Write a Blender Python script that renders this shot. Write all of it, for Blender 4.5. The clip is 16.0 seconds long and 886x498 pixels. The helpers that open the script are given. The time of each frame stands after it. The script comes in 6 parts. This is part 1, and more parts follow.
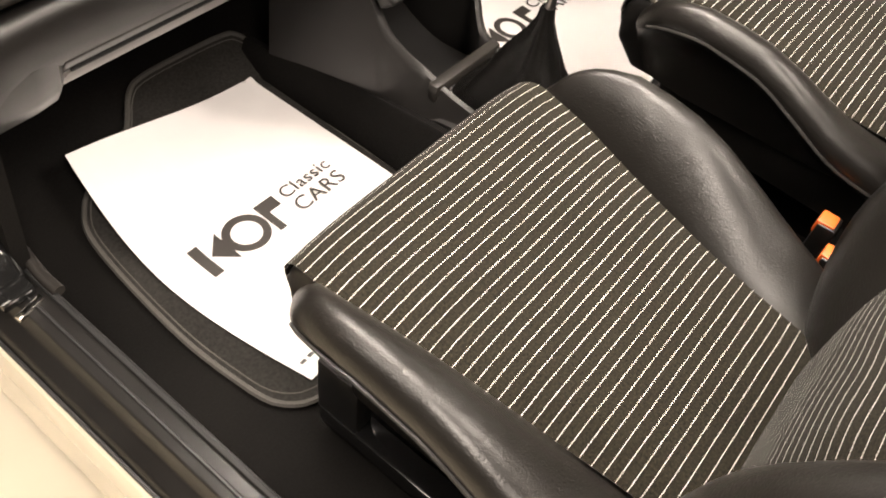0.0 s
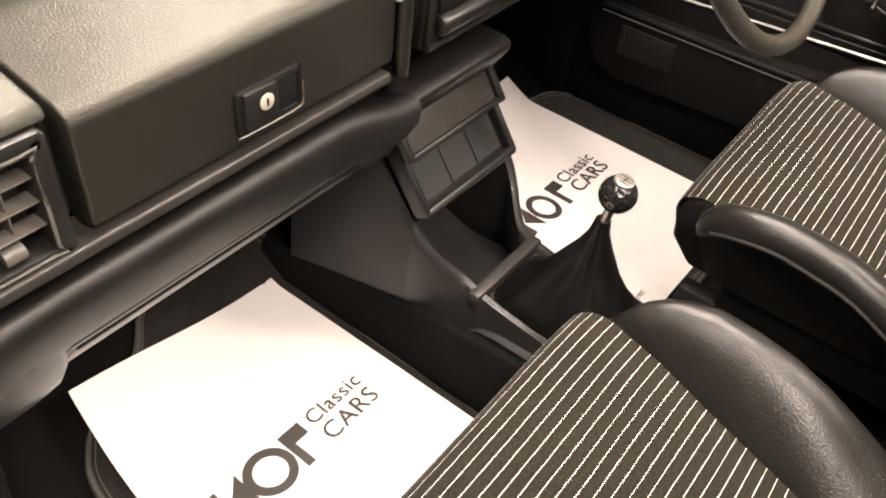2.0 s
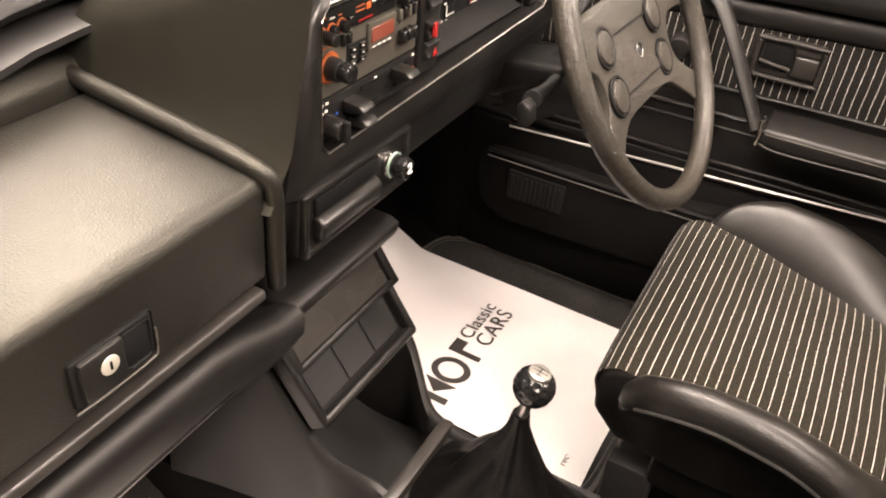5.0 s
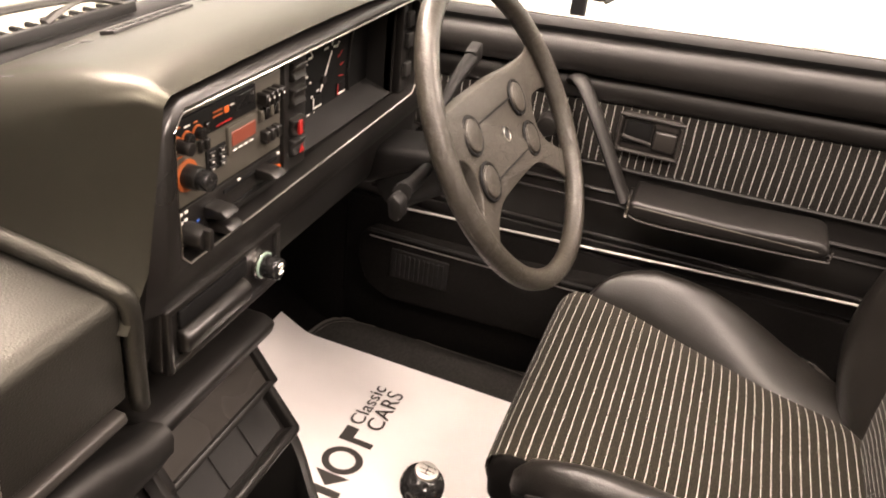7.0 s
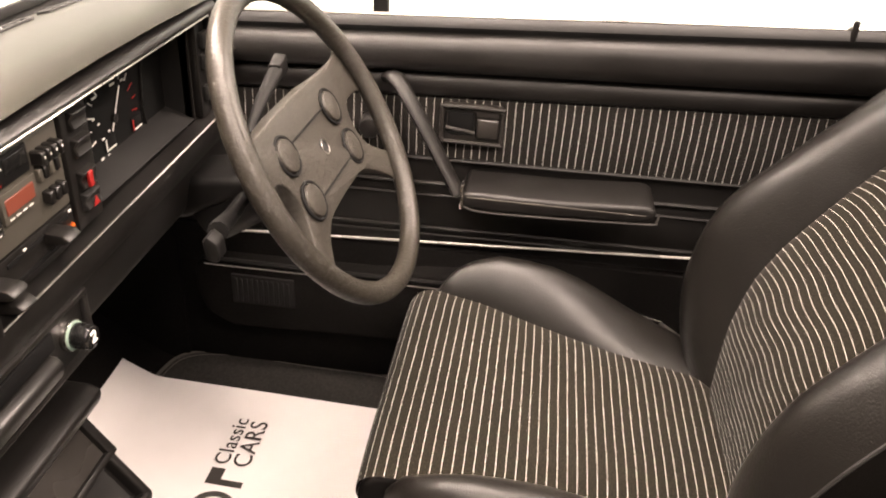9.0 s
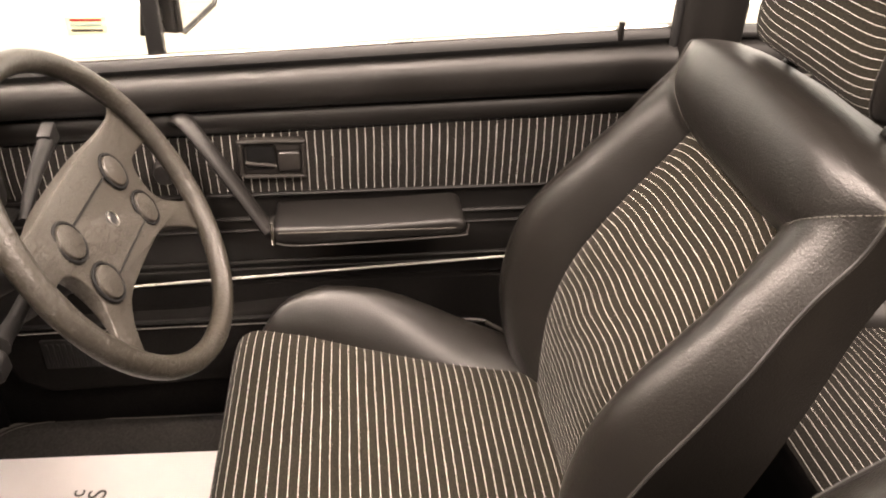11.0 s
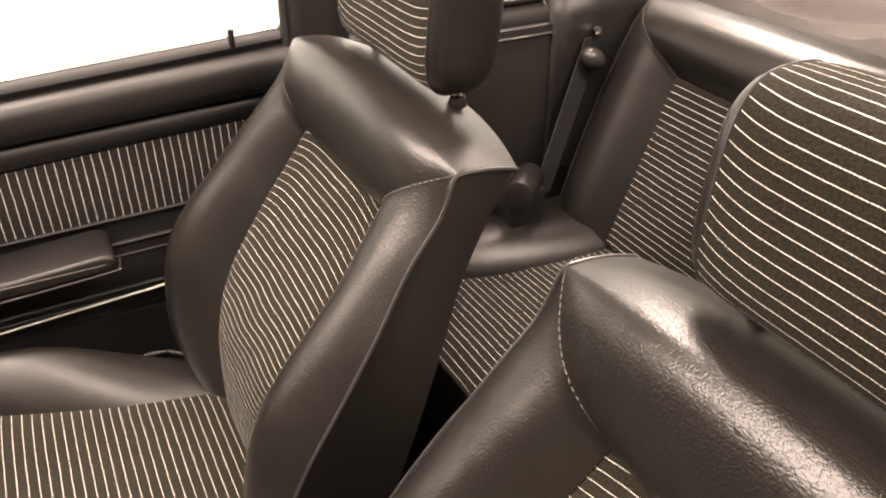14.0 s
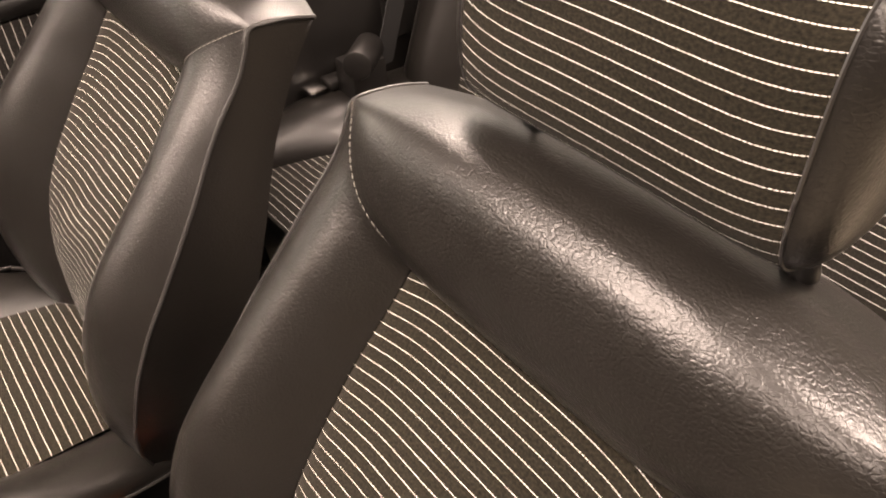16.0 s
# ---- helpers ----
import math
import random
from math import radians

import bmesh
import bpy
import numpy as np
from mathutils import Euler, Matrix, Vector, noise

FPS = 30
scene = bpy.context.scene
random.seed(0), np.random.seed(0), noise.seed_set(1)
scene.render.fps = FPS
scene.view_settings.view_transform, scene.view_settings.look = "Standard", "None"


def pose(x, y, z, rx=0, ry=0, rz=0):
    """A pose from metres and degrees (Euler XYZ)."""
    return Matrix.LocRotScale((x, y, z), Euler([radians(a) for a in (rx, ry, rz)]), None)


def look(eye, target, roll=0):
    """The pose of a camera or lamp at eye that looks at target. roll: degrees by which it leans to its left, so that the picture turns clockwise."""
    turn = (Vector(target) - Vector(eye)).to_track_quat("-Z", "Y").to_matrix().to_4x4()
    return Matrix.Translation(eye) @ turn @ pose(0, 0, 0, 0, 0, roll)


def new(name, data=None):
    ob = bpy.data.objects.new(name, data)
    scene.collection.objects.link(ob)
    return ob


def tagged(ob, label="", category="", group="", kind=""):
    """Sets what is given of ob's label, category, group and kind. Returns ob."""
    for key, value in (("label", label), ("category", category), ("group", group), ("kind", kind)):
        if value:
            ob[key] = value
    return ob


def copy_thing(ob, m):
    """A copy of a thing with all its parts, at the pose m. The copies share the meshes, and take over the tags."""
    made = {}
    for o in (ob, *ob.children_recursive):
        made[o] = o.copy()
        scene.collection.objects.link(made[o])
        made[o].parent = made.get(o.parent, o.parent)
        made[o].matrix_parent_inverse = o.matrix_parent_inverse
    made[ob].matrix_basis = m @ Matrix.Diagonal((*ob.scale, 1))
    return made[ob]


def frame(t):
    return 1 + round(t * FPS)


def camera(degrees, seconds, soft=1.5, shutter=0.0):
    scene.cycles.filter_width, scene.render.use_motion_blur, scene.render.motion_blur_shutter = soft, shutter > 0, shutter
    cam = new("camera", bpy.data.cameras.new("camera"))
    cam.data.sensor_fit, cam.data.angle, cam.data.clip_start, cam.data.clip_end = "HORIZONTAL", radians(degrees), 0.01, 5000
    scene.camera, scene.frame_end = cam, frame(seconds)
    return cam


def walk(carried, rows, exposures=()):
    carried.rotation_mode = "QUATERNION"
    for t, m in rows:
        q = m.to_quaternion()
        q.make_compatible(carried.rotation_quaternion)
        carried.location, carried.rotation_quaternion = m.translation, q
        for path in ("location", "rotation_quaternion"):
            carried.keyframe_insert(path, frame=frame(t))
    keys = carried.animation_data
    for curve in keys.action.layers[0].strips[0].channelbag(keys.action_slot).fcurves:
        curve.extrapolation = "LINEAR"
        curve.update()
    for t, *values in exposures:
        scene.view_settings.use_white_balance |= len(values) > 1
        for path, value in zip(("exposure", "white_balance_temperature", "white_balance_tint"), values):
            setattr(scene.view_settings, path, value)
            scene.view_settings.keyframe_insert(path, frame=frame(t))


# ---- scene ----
cam = camera(57.6, 16.0, soft=2.0)
PATH = [
    (0, (-0.804, -0.352, 0.895), (0.276, 0.311, -0.652), 9.8),
    (0.5, (-0.765, -0.297, 0.902), (0.337, 0.417, -0.606), 8.0),
    (1, (-0.746, -0.269, 0.909), (0.39, 0.48, -0.557), 7.5),
    (1.5, (-0.719, -0.228, 0.906), (0.462, 0.546, -0.512), 7.5),
    (2, (-0.692, -0.194, 0.908), (0.523, 0.608, -0.463), 6.5),
    (2.5, (-0.67, -0.167, 0.911), (0.585, 0.636, -0.423), 6.2),
    (3, (-0.645, -0.146, 0.911), (0.653, 0.649, -0.386), 5.7),
    (3.5, (-0.618, -0.127, 0.912), (0.719, 0.658, -0.35), 5.3),
    (4, (-0.601, -0.117, 0.914), (0.779, 0.649, -0.314), 5.5),
    (6.5, (-0.543, -0.118, 0.94), (1.073, 0.445, -0.094), 6.3),
    (7, (-0.539, -0.12, 0.945), (1.115, 0.393, -0.055), 6.8),
    (7.5, (-0.534, -0.126, 0.949), (1.149, 0.337, -0.027), 6.6),
    (8, (-0.524, -0.134, 0.951), (1.177, 0.274, -0.019), 5.3),
    (8.5, (-0.506, -0.137, 0.954), (1.206, 0.177, -0.032), 3.8),
    (9, (-0.489, -0.136, 0.963), (1.229, 0.037, -0.046), 3.5),
    (11.5, (-0.441, -0.189, 1.059), (1.231, -0.491, 0.005), 1.3),
    (12, (-0.445, -0.206, 1.063), (1.225, -0.617, 0.041), 0.8),
    (12.5, (-0.452, -0.23, 1.063), (1.193, -0.753, 0.052), 0.7),
    (13, (-0.458, -0.249, 1.06), (1.139, -0.889, 0.039), 1.2),
    (13.5, (-0.472, -0.272, 1.059), (1.075, -0.994, 0.017), 0.8),
    (14, (-0.493, -0.297, 1.057), (1.007, -1.087, -0.004), 0.2),
    (14.5, (-0.514, -0.315, 1.055), (0.936, -1.165, -0.029), -0.2),
    (15, (-0.533, -0.33, 1.047), (0.858, -1.227, -0.075), -0.4),
    (15.5, (-0.549, -0.341, 1.037), (0.772, -1.266, -0.146), -0.9),
    (16, (-0.56, -0.348, 1.013), (0.694, -1.267, -0.245), -1.9),
]
walk(cam, [(t, look(eye, target, roll)) for t, eye, target, roll in PATH], [(0.0, 0.20, 6400, 9), (1.0, 0.12, 6650, 12), (2.0, 0.28, 6550, 12), (3.0, 0.36, 6500, 12), (7.0, 0.20, 6800, 17), (9.0, 0.18, 6800, 17), (12.0, 0.41, 6850, 17), (14.5, 0.30, 6950, 19), (16.0, 0.35, 7000, 20)])

# ---- world, lamps ----
world = bpy.data.worlds.new("showroom_light")
scene.world = world
world.use_nodes = True
world.node_tree.nodes["Background"].inputs[0].default_value = (1.0, 0.95, 0.88, 1)
world.node_tree.nodes["Background"].inputs[1].default_value = 0.10


def area(name, eye, target, sx, sy, watts, colour=(1.0, 0.9, 0.78)):
    d = bpy.data.lights.new(name, "AREA")
    d.shape, d.size, d.size_y, d.energy, d.color = "RECTANGLE", sx, sy, watts, colour
    ob = new(name, d)
    ob.matrix_world = look(eye, target)
    return ob


WARM = (1.0, 0.86, 0.74)
area("overhead_light", (0.25, 0.1, 2.5), (0.25, 0.1, 0), 0.5, 1.5, 88, WARM)
area("overhead_light", (0.85, 1.45, 2.5), (0.2, 0.8, 0), 1.0, 1.0, 120, WARM)
area("overhead_light", (1.5, -1.9, 2.5), (0.5, -1.0, 0), 0.5, 1.4, 112, WARM)
# Two added fill lights, no real lamps, to brighten the passenger footwell and paper.
area("overhead_light", (-1.25, 0.35, 2.4), (-0.5, 0.3, 0), 0.5, 1.3, 43, WARM)
area("overhead_light", (-1.0, -1.35, 2.5), (-0.4, 0.3, 0), 0.5, 1.2, 98, WARM)

# ---- materials ----


def nodes_of(name):
    m = bpy.data.materials.new(name)
    m.use_nodes = True
    nt = m.node_tree
    return m, nt, nt.nodes["Principled BSDF"], nt.links


def surface(name, base, rough=0.5, metal=0.0, spec=0.5, vary=0.25, scale=30.0, grain=0.0, grain_scale=400.0, kind="noise", crease=0.0, crease_scale=60.0, sheen=0.0, coat=0.0, wear=0.12, gloss=(1.0, 1.0, 1.0)):
    """A painted, moulded or woven surface: two scales of colour change, uneven gloss, grain and creases as relief."""
    m, nt, bsdf, li = nodes_of(name)
    tc = nt.nodes.new("ShaderNodeTexCoord")
    n1 = nt.nodes.new("ShaderNodeTexNoise")
    n1.inputs["Scale"].default_value, n1.inputs["Detail"].default_value = scale, 5
    n2 = nt.nodes.new("ShaderNodeTexNoise")
    n2.inputs["Scale"].default_value, n2.inputs["Detail"].default_value = 4.0, 3
    li.new(tc.outputs["Object"], n1.inputs["Vector"])
    li.new(tc.outputs["Object"], n2.inputs["Vector"])
    add = nt.nodes.new("ShaderNodeMath")
    add.operation = "ADD"
    li.new(n1.outputs["Fac"], add.inputs[0])
    li.new(n2.outputs["Fac"], add.inputs[1])
    ramp = nt.nodes.new("ShaderNodeMapRange")
    ramp.inputs["From Min"].default_value, ramp.inputs["From Max"].default_value = 0.6, 1.4
    ramp.inputs["To Min"].default_value, ramp.inputs["To Max"].default_value = 1 - vary, 1 + vary
    li.new(add.outputs[0], ramp.inputs["Value"])
    mul = nt.nodes.new("ShaderNodeVectorMath")
    mul.operation = "SCALE"
    mul.inputs[0].default_value = base
    li.new(ramp.outputs[0], mul.inputs["Scale"])
    li.new(mul.outputs[0], bsdf.inputs["Base Color"])
    rr = nt.nodes.new("ShaderNodeMapRange")
    rr.inputs["From Min"].default_value, rr.inputs["From Max"].default_value = 0.3, 0.7
    rr.inputs["To Min"].default_value, rr.inputs["To Max"].default_value = max(0.03, rough - wear), min(1.0, rough + wear)
    li.new(n2.outputs["Fac"], rr.inputs["Value"])
    li.new(rr.outputs[0], bsdf.inputs["Roughness"])
    bsdf.inputs["Metallic"].default_value = metal
    bsdf.inputs["Specular IOR Level"].default_value = spec
    bsdf.inputs["Coat Weight"].default_value = coat
    bsdf.inputs["Specular Tint"].default_value = (*gloss, 1)
    if sheen:
        bsdf.inputs["Sheen Weight"].default_value = sheen
        bsdf.inputs["Sheen Roughness"].default_value = 0.6
    last = None
    if grain:
        if kind == "noise":
            g = nt.nodes.new("ShaderNodeTexNoise")
            g.inputs["Scale"].default_value, g.inputs["Detail"].default_value = grain_scale, 3
            out = g.outputs["Fac"]
        else:
            g = nt.nodes.new("ShaderNodeTexVoronoi")
            g.feature = "DISTANCE_TO_EDGE"
            g.inputs["Scale"].default_value = grain_scale
            out = g.outputs["Distance"]
        li.new(tc.outputs["Object"], g.inputs["Vector"])
        b = nt.nodes.new("ShaderNodeBump")
        b.inputs["Strength"].default_value, b.inputs["Distance"].default_value = grain, 0.0006
        li.new(out, b.inputs["Height"])
        last = b
    if crease:
        w = nt.nodes.new("ShaderNodeTexNoise")
        w.inputs["Scale"].default_value, w.inputs["Detail"].default_value, w.inputs["Distortion"].default_value = crease_scale, 6, 1.2
        li.new(tc.outputs["Object"], w.inputs["Vector"])
        b = nt.nodes.new("ShaderNodeBump")
        b.inputs["Strength"].default_value, b.inputs["Distance"].default_value = crease, 0.004
        li.new(w.outputs["Fac"], b.inputs["Height"])
        if last:
            li.new(last.outputs[0], b.inputs["Normal"])
        last = b
    if last:
        li.new(last.outputs[0], bsdf.inputs["Normal"])
    return m


def leather(name, base, rough=0.30, spec=0.5, pebble=620.0, relief=0.30, crease=0.35, crease_scale=55.0, tint=0.25, hide_scale=150.0, hide_relief=0.0):
    """Worn grained vinyl: fine pebbles, thin wandering creases that come and go, uneven gloss."""
    m, nt, bsdf, li = nodes_of(name)

    def node(kind, **sockets):
        n = nt.nodes.new(kind)
        for key, value in sockets.items():
            n.inputs[key].default_value = value
        return n

    def math(op, a, b=0.0):
        n = nt.nodes.new("ShaderNodeMath")
        n.operation = op
        for k, v in enumerate((a, b)):
            if isinstance(v, (int, float)):
                n.inputs[k].default_value = v
            else:
                li.new(v, n.inputs[k])
        return n.outputs[0]

    tc = nt.nodes.new("ShaderNodeTexCoord")
    big = node("ShaderNodeTexNoise", Scale=7.0, Detail=3.0)
    mid = node("ShaderNodeTexNoise", Scale=38.0, Detail=4.0)
    wrinkle = node("ShaderNodeTexNoise", Scale=crease_scale, Detail=5.0, Roughness=0.62, Distortion=0.6)
    cells = node("ShaderNodeTexVoronoi", Scale=pebble, Randomness=1.0)
    cells.feature = "SMOOTH_F1"
    stretch = node("ShaderNodeMapping")
    stretch.inputs["Scale"].default_value = (0.6, 1.5, 1.7)
    li.new(tc.outputs["Object"], stretch.inputs["Vector"])
    for n in (big, mid, cells):
        li.new(tc.outputs["Object"], n.inputs["Vector"])
    li.new(stretch.outputs[0], wrinkle.inputs["Vector"])
    fold = math("SUBTRACT", 1.0, math("MINIMUM", 1.0, math("MULTIPLY", math("ABSOLUTE", math("SUBTRACT", wrinkle.outputs["Fac"], 0.5)), 16.0)))
    patch = math("MINIMUM", 1.0, math("MAXIMUM", 0.0, math("MULTIPLY", math("SUBTRACT", big.outputs["Fac"], 0.36), 4.0)))
    lines = math("MULTIPLY", math("MULTIPLY", fold, fold), patch)
    shade = math("ADD", 1.0 - tint, math("MULTIPLY", math("ADD", big.outputs["Fac"], mid.outputs["Fac"]), tint))
    tone = nt.nodes.new("ShaderNodeVectorMath")
    tone.operation = "SCALE"
    tone.inputs[0].default_value = base
    li.new(shade, tone.inputs["Scale"])
    li.new(tone.outputs[0], bsdf.inputs["Base Color"])
    li.new(math("ADD", rough - 0.05, math("MULTIPLY", math("ADD", math("MULTIPLY", big.outputs["Fac"], 0.6), math("MULTIPLY", mid.outputs["Fac"], 0.4)), 0.10)), bsdf.inputs["Roughness"])
    bsdf.inputs["Specular IOR Level"].default_value = spec
    fine = node("ShaderNodeBump", Strength=relief, Distance=0.0005)
    li.new(cells.outputs["Distance"], fine.inputs["Height"])
    fine.invert = True
    drift = node("ShaderNodeVectorMath")
    drift.operation = "MULTIPLY_ADD"
    drift.inputs[1].default_value = (0.016, 0.016, 0.016)
    li.new(mid.outputs["Color"], drift.inputs[0])
    li.new(stretch.outputs[0], drift.inputs[2])
    hide = node("ShaderNodeTexVoronoi", Scale=hide_scale, Randomness=1.0)
    hide.feature = "DISTANCE_TO_EDGE"
    li.new(drift.outputs[0], hide.inputs["Vector"])
    web = node("ShaderNodeBump", Strength=hide_relief, Distance=0.0010)
    li.new(math("MULTIPLY", math("MINIMUM", 1.0, math("MULTIPLY", hide.outputs["Distance"], 9.0)), math("ADD", 0.35, math("MULTIPLY", mid.outputs["Fac"], 1.1))), web.inputs["Height"])
    li.new(fine.outputs[0], web.inputs["Normal"])
    deep = node("ShaderNodeBump", Strength=crease, Distance=0.0016)
    deep.invert = True
    li.new(lines, deep.inputs["Height"])
    li.new(web.outputs[0], deep.inputs["Normal"])
    li.new(deep.outputs[0], bsdf.inputs["Normal"])
    return m


def pinstripe(name, base, pitch=0.0121, width=0.075, ripple=0.0006):
    """Woven cloth with dashed cream pinstripes. UV in metres: u along the stripes, v across them."""
    m, nt, bsdf, li = nodes_of(name)
    uv = nt.nodes.new("ShaderNodeUVMap")
    sep = nt.nodes.new("ShaderNodeSeparateXYZ")
    li.new(uv.outputs[0], sep.inputs[0])

    def math(op, a, b=None, c=None):
        n = nt.nodes.new("ShaderNodeMath")
        n.operation = op
        for k, v in enumerate((a, b, c)):
            if v is None:
                continue
            if isinstance(v, (int, float)):
                n.inputs[k].default_value = v
            else:
                li.new(v, n.inputs[k])
        return n.outputs[0]

    wob = nt.nodes.new("ShaderNodeTexNoise")
    wob.inputs["Scale"].default_value, wob.inputs["Detail"].default_value = 22, 2
    li.new(uv.outputs[0], wob.inputs["Vector"])
    v = math("ADD", sep.outputs[1], math("MULTIPLY", math("SUBTRACT", wob.outputs["Fac"], 0.5), ripple * 2))
    f = math("FRACT", math("DIVIDE", v, pitch))
    line = math("LESS_THAN", math("ABSOLUTE", math("SUBTRACT", f, 0.5)), width / 2)
    dash = math("LESS_THAN", math("FRACT", math("DIVIDE", sep.outputs[0], 0.0030)), 0.72)
    stripe = math("MULTIPLY", line, math("MULTIPLY_ADD", dash, 0.80, 0.20))
    weave = nt.nodes.new("ShaderNodeTexNoise")
    weave.inputs["Scale"].default_value, weave.inputs["Detail"].default_value = 420, 4
    li.new(uv.outputs[0], weave.inputs["Vector"])
    big = nt.nodes.new("ShaderNodeTexNoise")
    big.inputs["Scale"].default_value = 7
    li.new(uv.outputs[0], big.inputs["Vector"])
    shade = math("MULTIPLY", math("MULTIPLY_ADD", weave.outputs["Fac"], 3.4, -0.7), math("MULTIPLY_ADD", big.outputs["Fac"], 0.5, 0.75))
    dark = nt.nodes.new("ShaderNodeVectorMath")
    dark.operation = "SCALE"
    dark.inputs[0].default_value = base
    li.new(shade, dark.inputs["Scale"])
    mix = nt.nodes.new("ShaderNodeMix")
    mix.data_type = "RGBA"
    li.new(stripe, mix.inputs["Factor"])
    li.new(dark.outputs[0], mix.inputs["A"])
    mix.inputs["B"].default_value = (0.84, 0.82, 0.76, 1)
    li.new(mix.outputs["Result"], bsdf.inputs["Base Color"])
    bsdf.inputs["Roughness"].default_value = 0.92
    bsdf.inputs["Specular IOR Level"].default_value = 0.10
    bsdf.inputs["Sheen Weight"].default_value = 0.03
    bsdf.inputs["Sheen Roughness"].default_value = 0.5
    b = nt.nodes.new("ShaderNodeBump")
    b.inputs["Strength"].default_value, b.inputs["Distance"].default_value = 0.55, 0.0008
    li.new(math("ADD", math("MULTIPLY", weave.outputs["Fac"], 0.6), stripe), b.inputs["Height"])
    li.new(b.outputs[0], bsdf.inputs["Normal"])
    return m


VINYL = leather("black_seat_vinyl", (0.0085, 0.0076, 0.0066), 0.325, spec=0.46, crease=0.0, crease_scale=60.0, relief=0.40, pebble=520.0, hide_scale=215.0, hide_relief=0.15)
VINYL_SMOOTH = surface("black_trim_vinyl", (0.0075, 0.0068, 0.0062), 0.46, spec=0.40, grain=0.25, grain_scale=600, kind="cell", vary=0.15)
# Yellowish gloss tints on both dash vinyls stand in for cream reflected light.
DASH = surface("grained_dash_vinyl", (0.0095, 0.0090, 0.0077), 0.47, grain=0.55, grain_scale=330, kind="cell", vary=0.15, wear=0.05, gloss=(1.0, 0.98, 0.86))
HOODTOP = surface("cream_sheen_dash_vinyl", (0.0105, 0.010, 0.008), 0.36, spec=0.60, grain=0.15, grain_scale=330, kind="cell", vary=0.15, wear=0.04, gloss=(1.0, 0.98, 0.80))
BRIGHT = surface("bright_trim_strip", (0.80, 0.78, 0.74), 0.3, metal=0.5, vary=0.05)
RIM = leather("worn_rim_leatherette", (0.026, 0.023, 0.018), 0.33, pebble=260, relief=0.75, crease=0.5, crease_scale=90, tint=0.45)
PLATE = surface("satin_black_plate", (0.022, 0.020, 0.018), 0.4, vary=0.2)
CONSOLE = surface("grey_black_console_plastic", (0.0115, 0.0105, 0.0098), 0.5, grain=0.2, grain_scale=900, vary=0.2)
PLASTIC = surface("black_moulded_plastic", (0.0085, 0.0078, 0.0072), 0.38, grain=0.2, grain_scale=900, vary=0.2)
MATTE = surface("matt_black_plastic", (0.010, 0.0095, 0.009), 0.6, grain=0.2, grain_scale=900, vary=0.2)
GAITER = leather("black_gaiter_leather", (0.0036, 0.0033, 0.0030), 0.42, spec=0.24, crease=0.3)
SOFT = surface("soft_black_moulding", (0.0075, 0.0068, 0.0062), 0.50, spec=0.38, grain=0.25, grain_scale=700, vary=0.25)
DARKTRIM = surface("dull_black_trim", (0.0045, 0.0042, 0.0040), 0.6, spec=0.25, grain=0.25, grain_scale=800, vary=0.3)
MIRROR, _nt, _b, _l = nodes_of("mirror_glass")
_b.inputs["Base Color"].default_value, _b.inputs["Metallic"].default_value, _b.inputs["Roughness"].default_value = (0.95, 0.95, 0.94, 1), 1.0, 0.03
GLOSS = surface("gloss_black_paint", (0.010, 0.010, 0.010), 0.12, vary=0.1, wear=0.05)
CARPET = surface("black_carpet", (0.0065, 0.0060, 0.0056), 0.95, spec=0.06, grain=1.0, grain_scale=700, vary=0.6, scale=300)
MAT = surface("charcoal_mat_carpet", (0.021, 0.0195, 0.018), 0.95, spec=0.08, grain=1.0, grain_scale=500, vary=0.7, scale=260, sheen=0.04)
BINDING = surface("grey_mat_binding", (0.062, 0.058, 0.052), 0.8, grain=0.8, grain_scale=500, vary=0.4, scale=400)
CLOTH = pinstripe("pinstripe_seat_cloth", (0.0120, 0.0102, 0.0070), width=0.046)
DOOR_CLOTH = pinstripe("pinstripe_door_cloth", (0.016, 0.0145, 0.013), pitch=0.0123, width=0.058, ripple=0.0010)
REAR_CLOTH = pinstripe("pinstripe_rear_cloth", (0.014, 0.0125, 0.0105), pitch=0.0122, width=0.05)
PAPER = surface("white_paper", (0.83, 0.80, 0.79), 0.6, vary=0.02, spec=0.3)
INK = surface("dark_grey_ink", (0.045, 0.04, 0.037), 0.5, vary=0.1)
CHROME = surface("chrome", (0.75, 0.73, 0.70), 0.15, metal=1.0, vary=0.05, wear=0.08)
STEEL = surface("brushed_steel", (0.45, 0.43, 0.40), 0.35, metal=1.0, vary=0.1)
RUBBER = surface("black_rubber", (0.012, 0.012, 0.012), 0.55, vary=0.15)
WHEEL = leather("worn_wheel_leatherette", (0.032, 0.028, 0.022), 0.42, pebble=420, relief=0.5, crease=0.6, crease_scale=110)
GREYPANEL = surface("grey_radio_face", (0.085, 0.078, 0.064), 0.5, metal=0.2, vary=0.1)
# Black of the dials; also painted in for shade inside gaps and recesses.
DIAL_SHADE = surface("dial_and_shade_black", (0.006, 0.006, 0.006), 0.7, spec=0.15, vary=0.1)
WHITE = surface("white_marking", (0.75, 0.74, 0.70), 0.6, vary=0.05)
RED = surface("red_marking", (0.30, 0.012, 0.010), 0.5, vary=0.1)
AMBER = surface("amber_knob_ring", (0.34, 0.085, 0.022), 0.5, vary=0.15)
ORANGE = surface("orange_button", (0.60, 0.11, 0.015), 0.45, vary=0.1)
BLUE = surface("blue_marking", (0.03, 0.10, 0.45), 0.5, vary=0.1)
GREEN = surface("green_ring", (0.26, 0.36, 0.30), 0.3, vary=0.1)
THREAD = surface("grey_thread", (0.09, 0.085, 0.075), 0.8, vary=0.2)
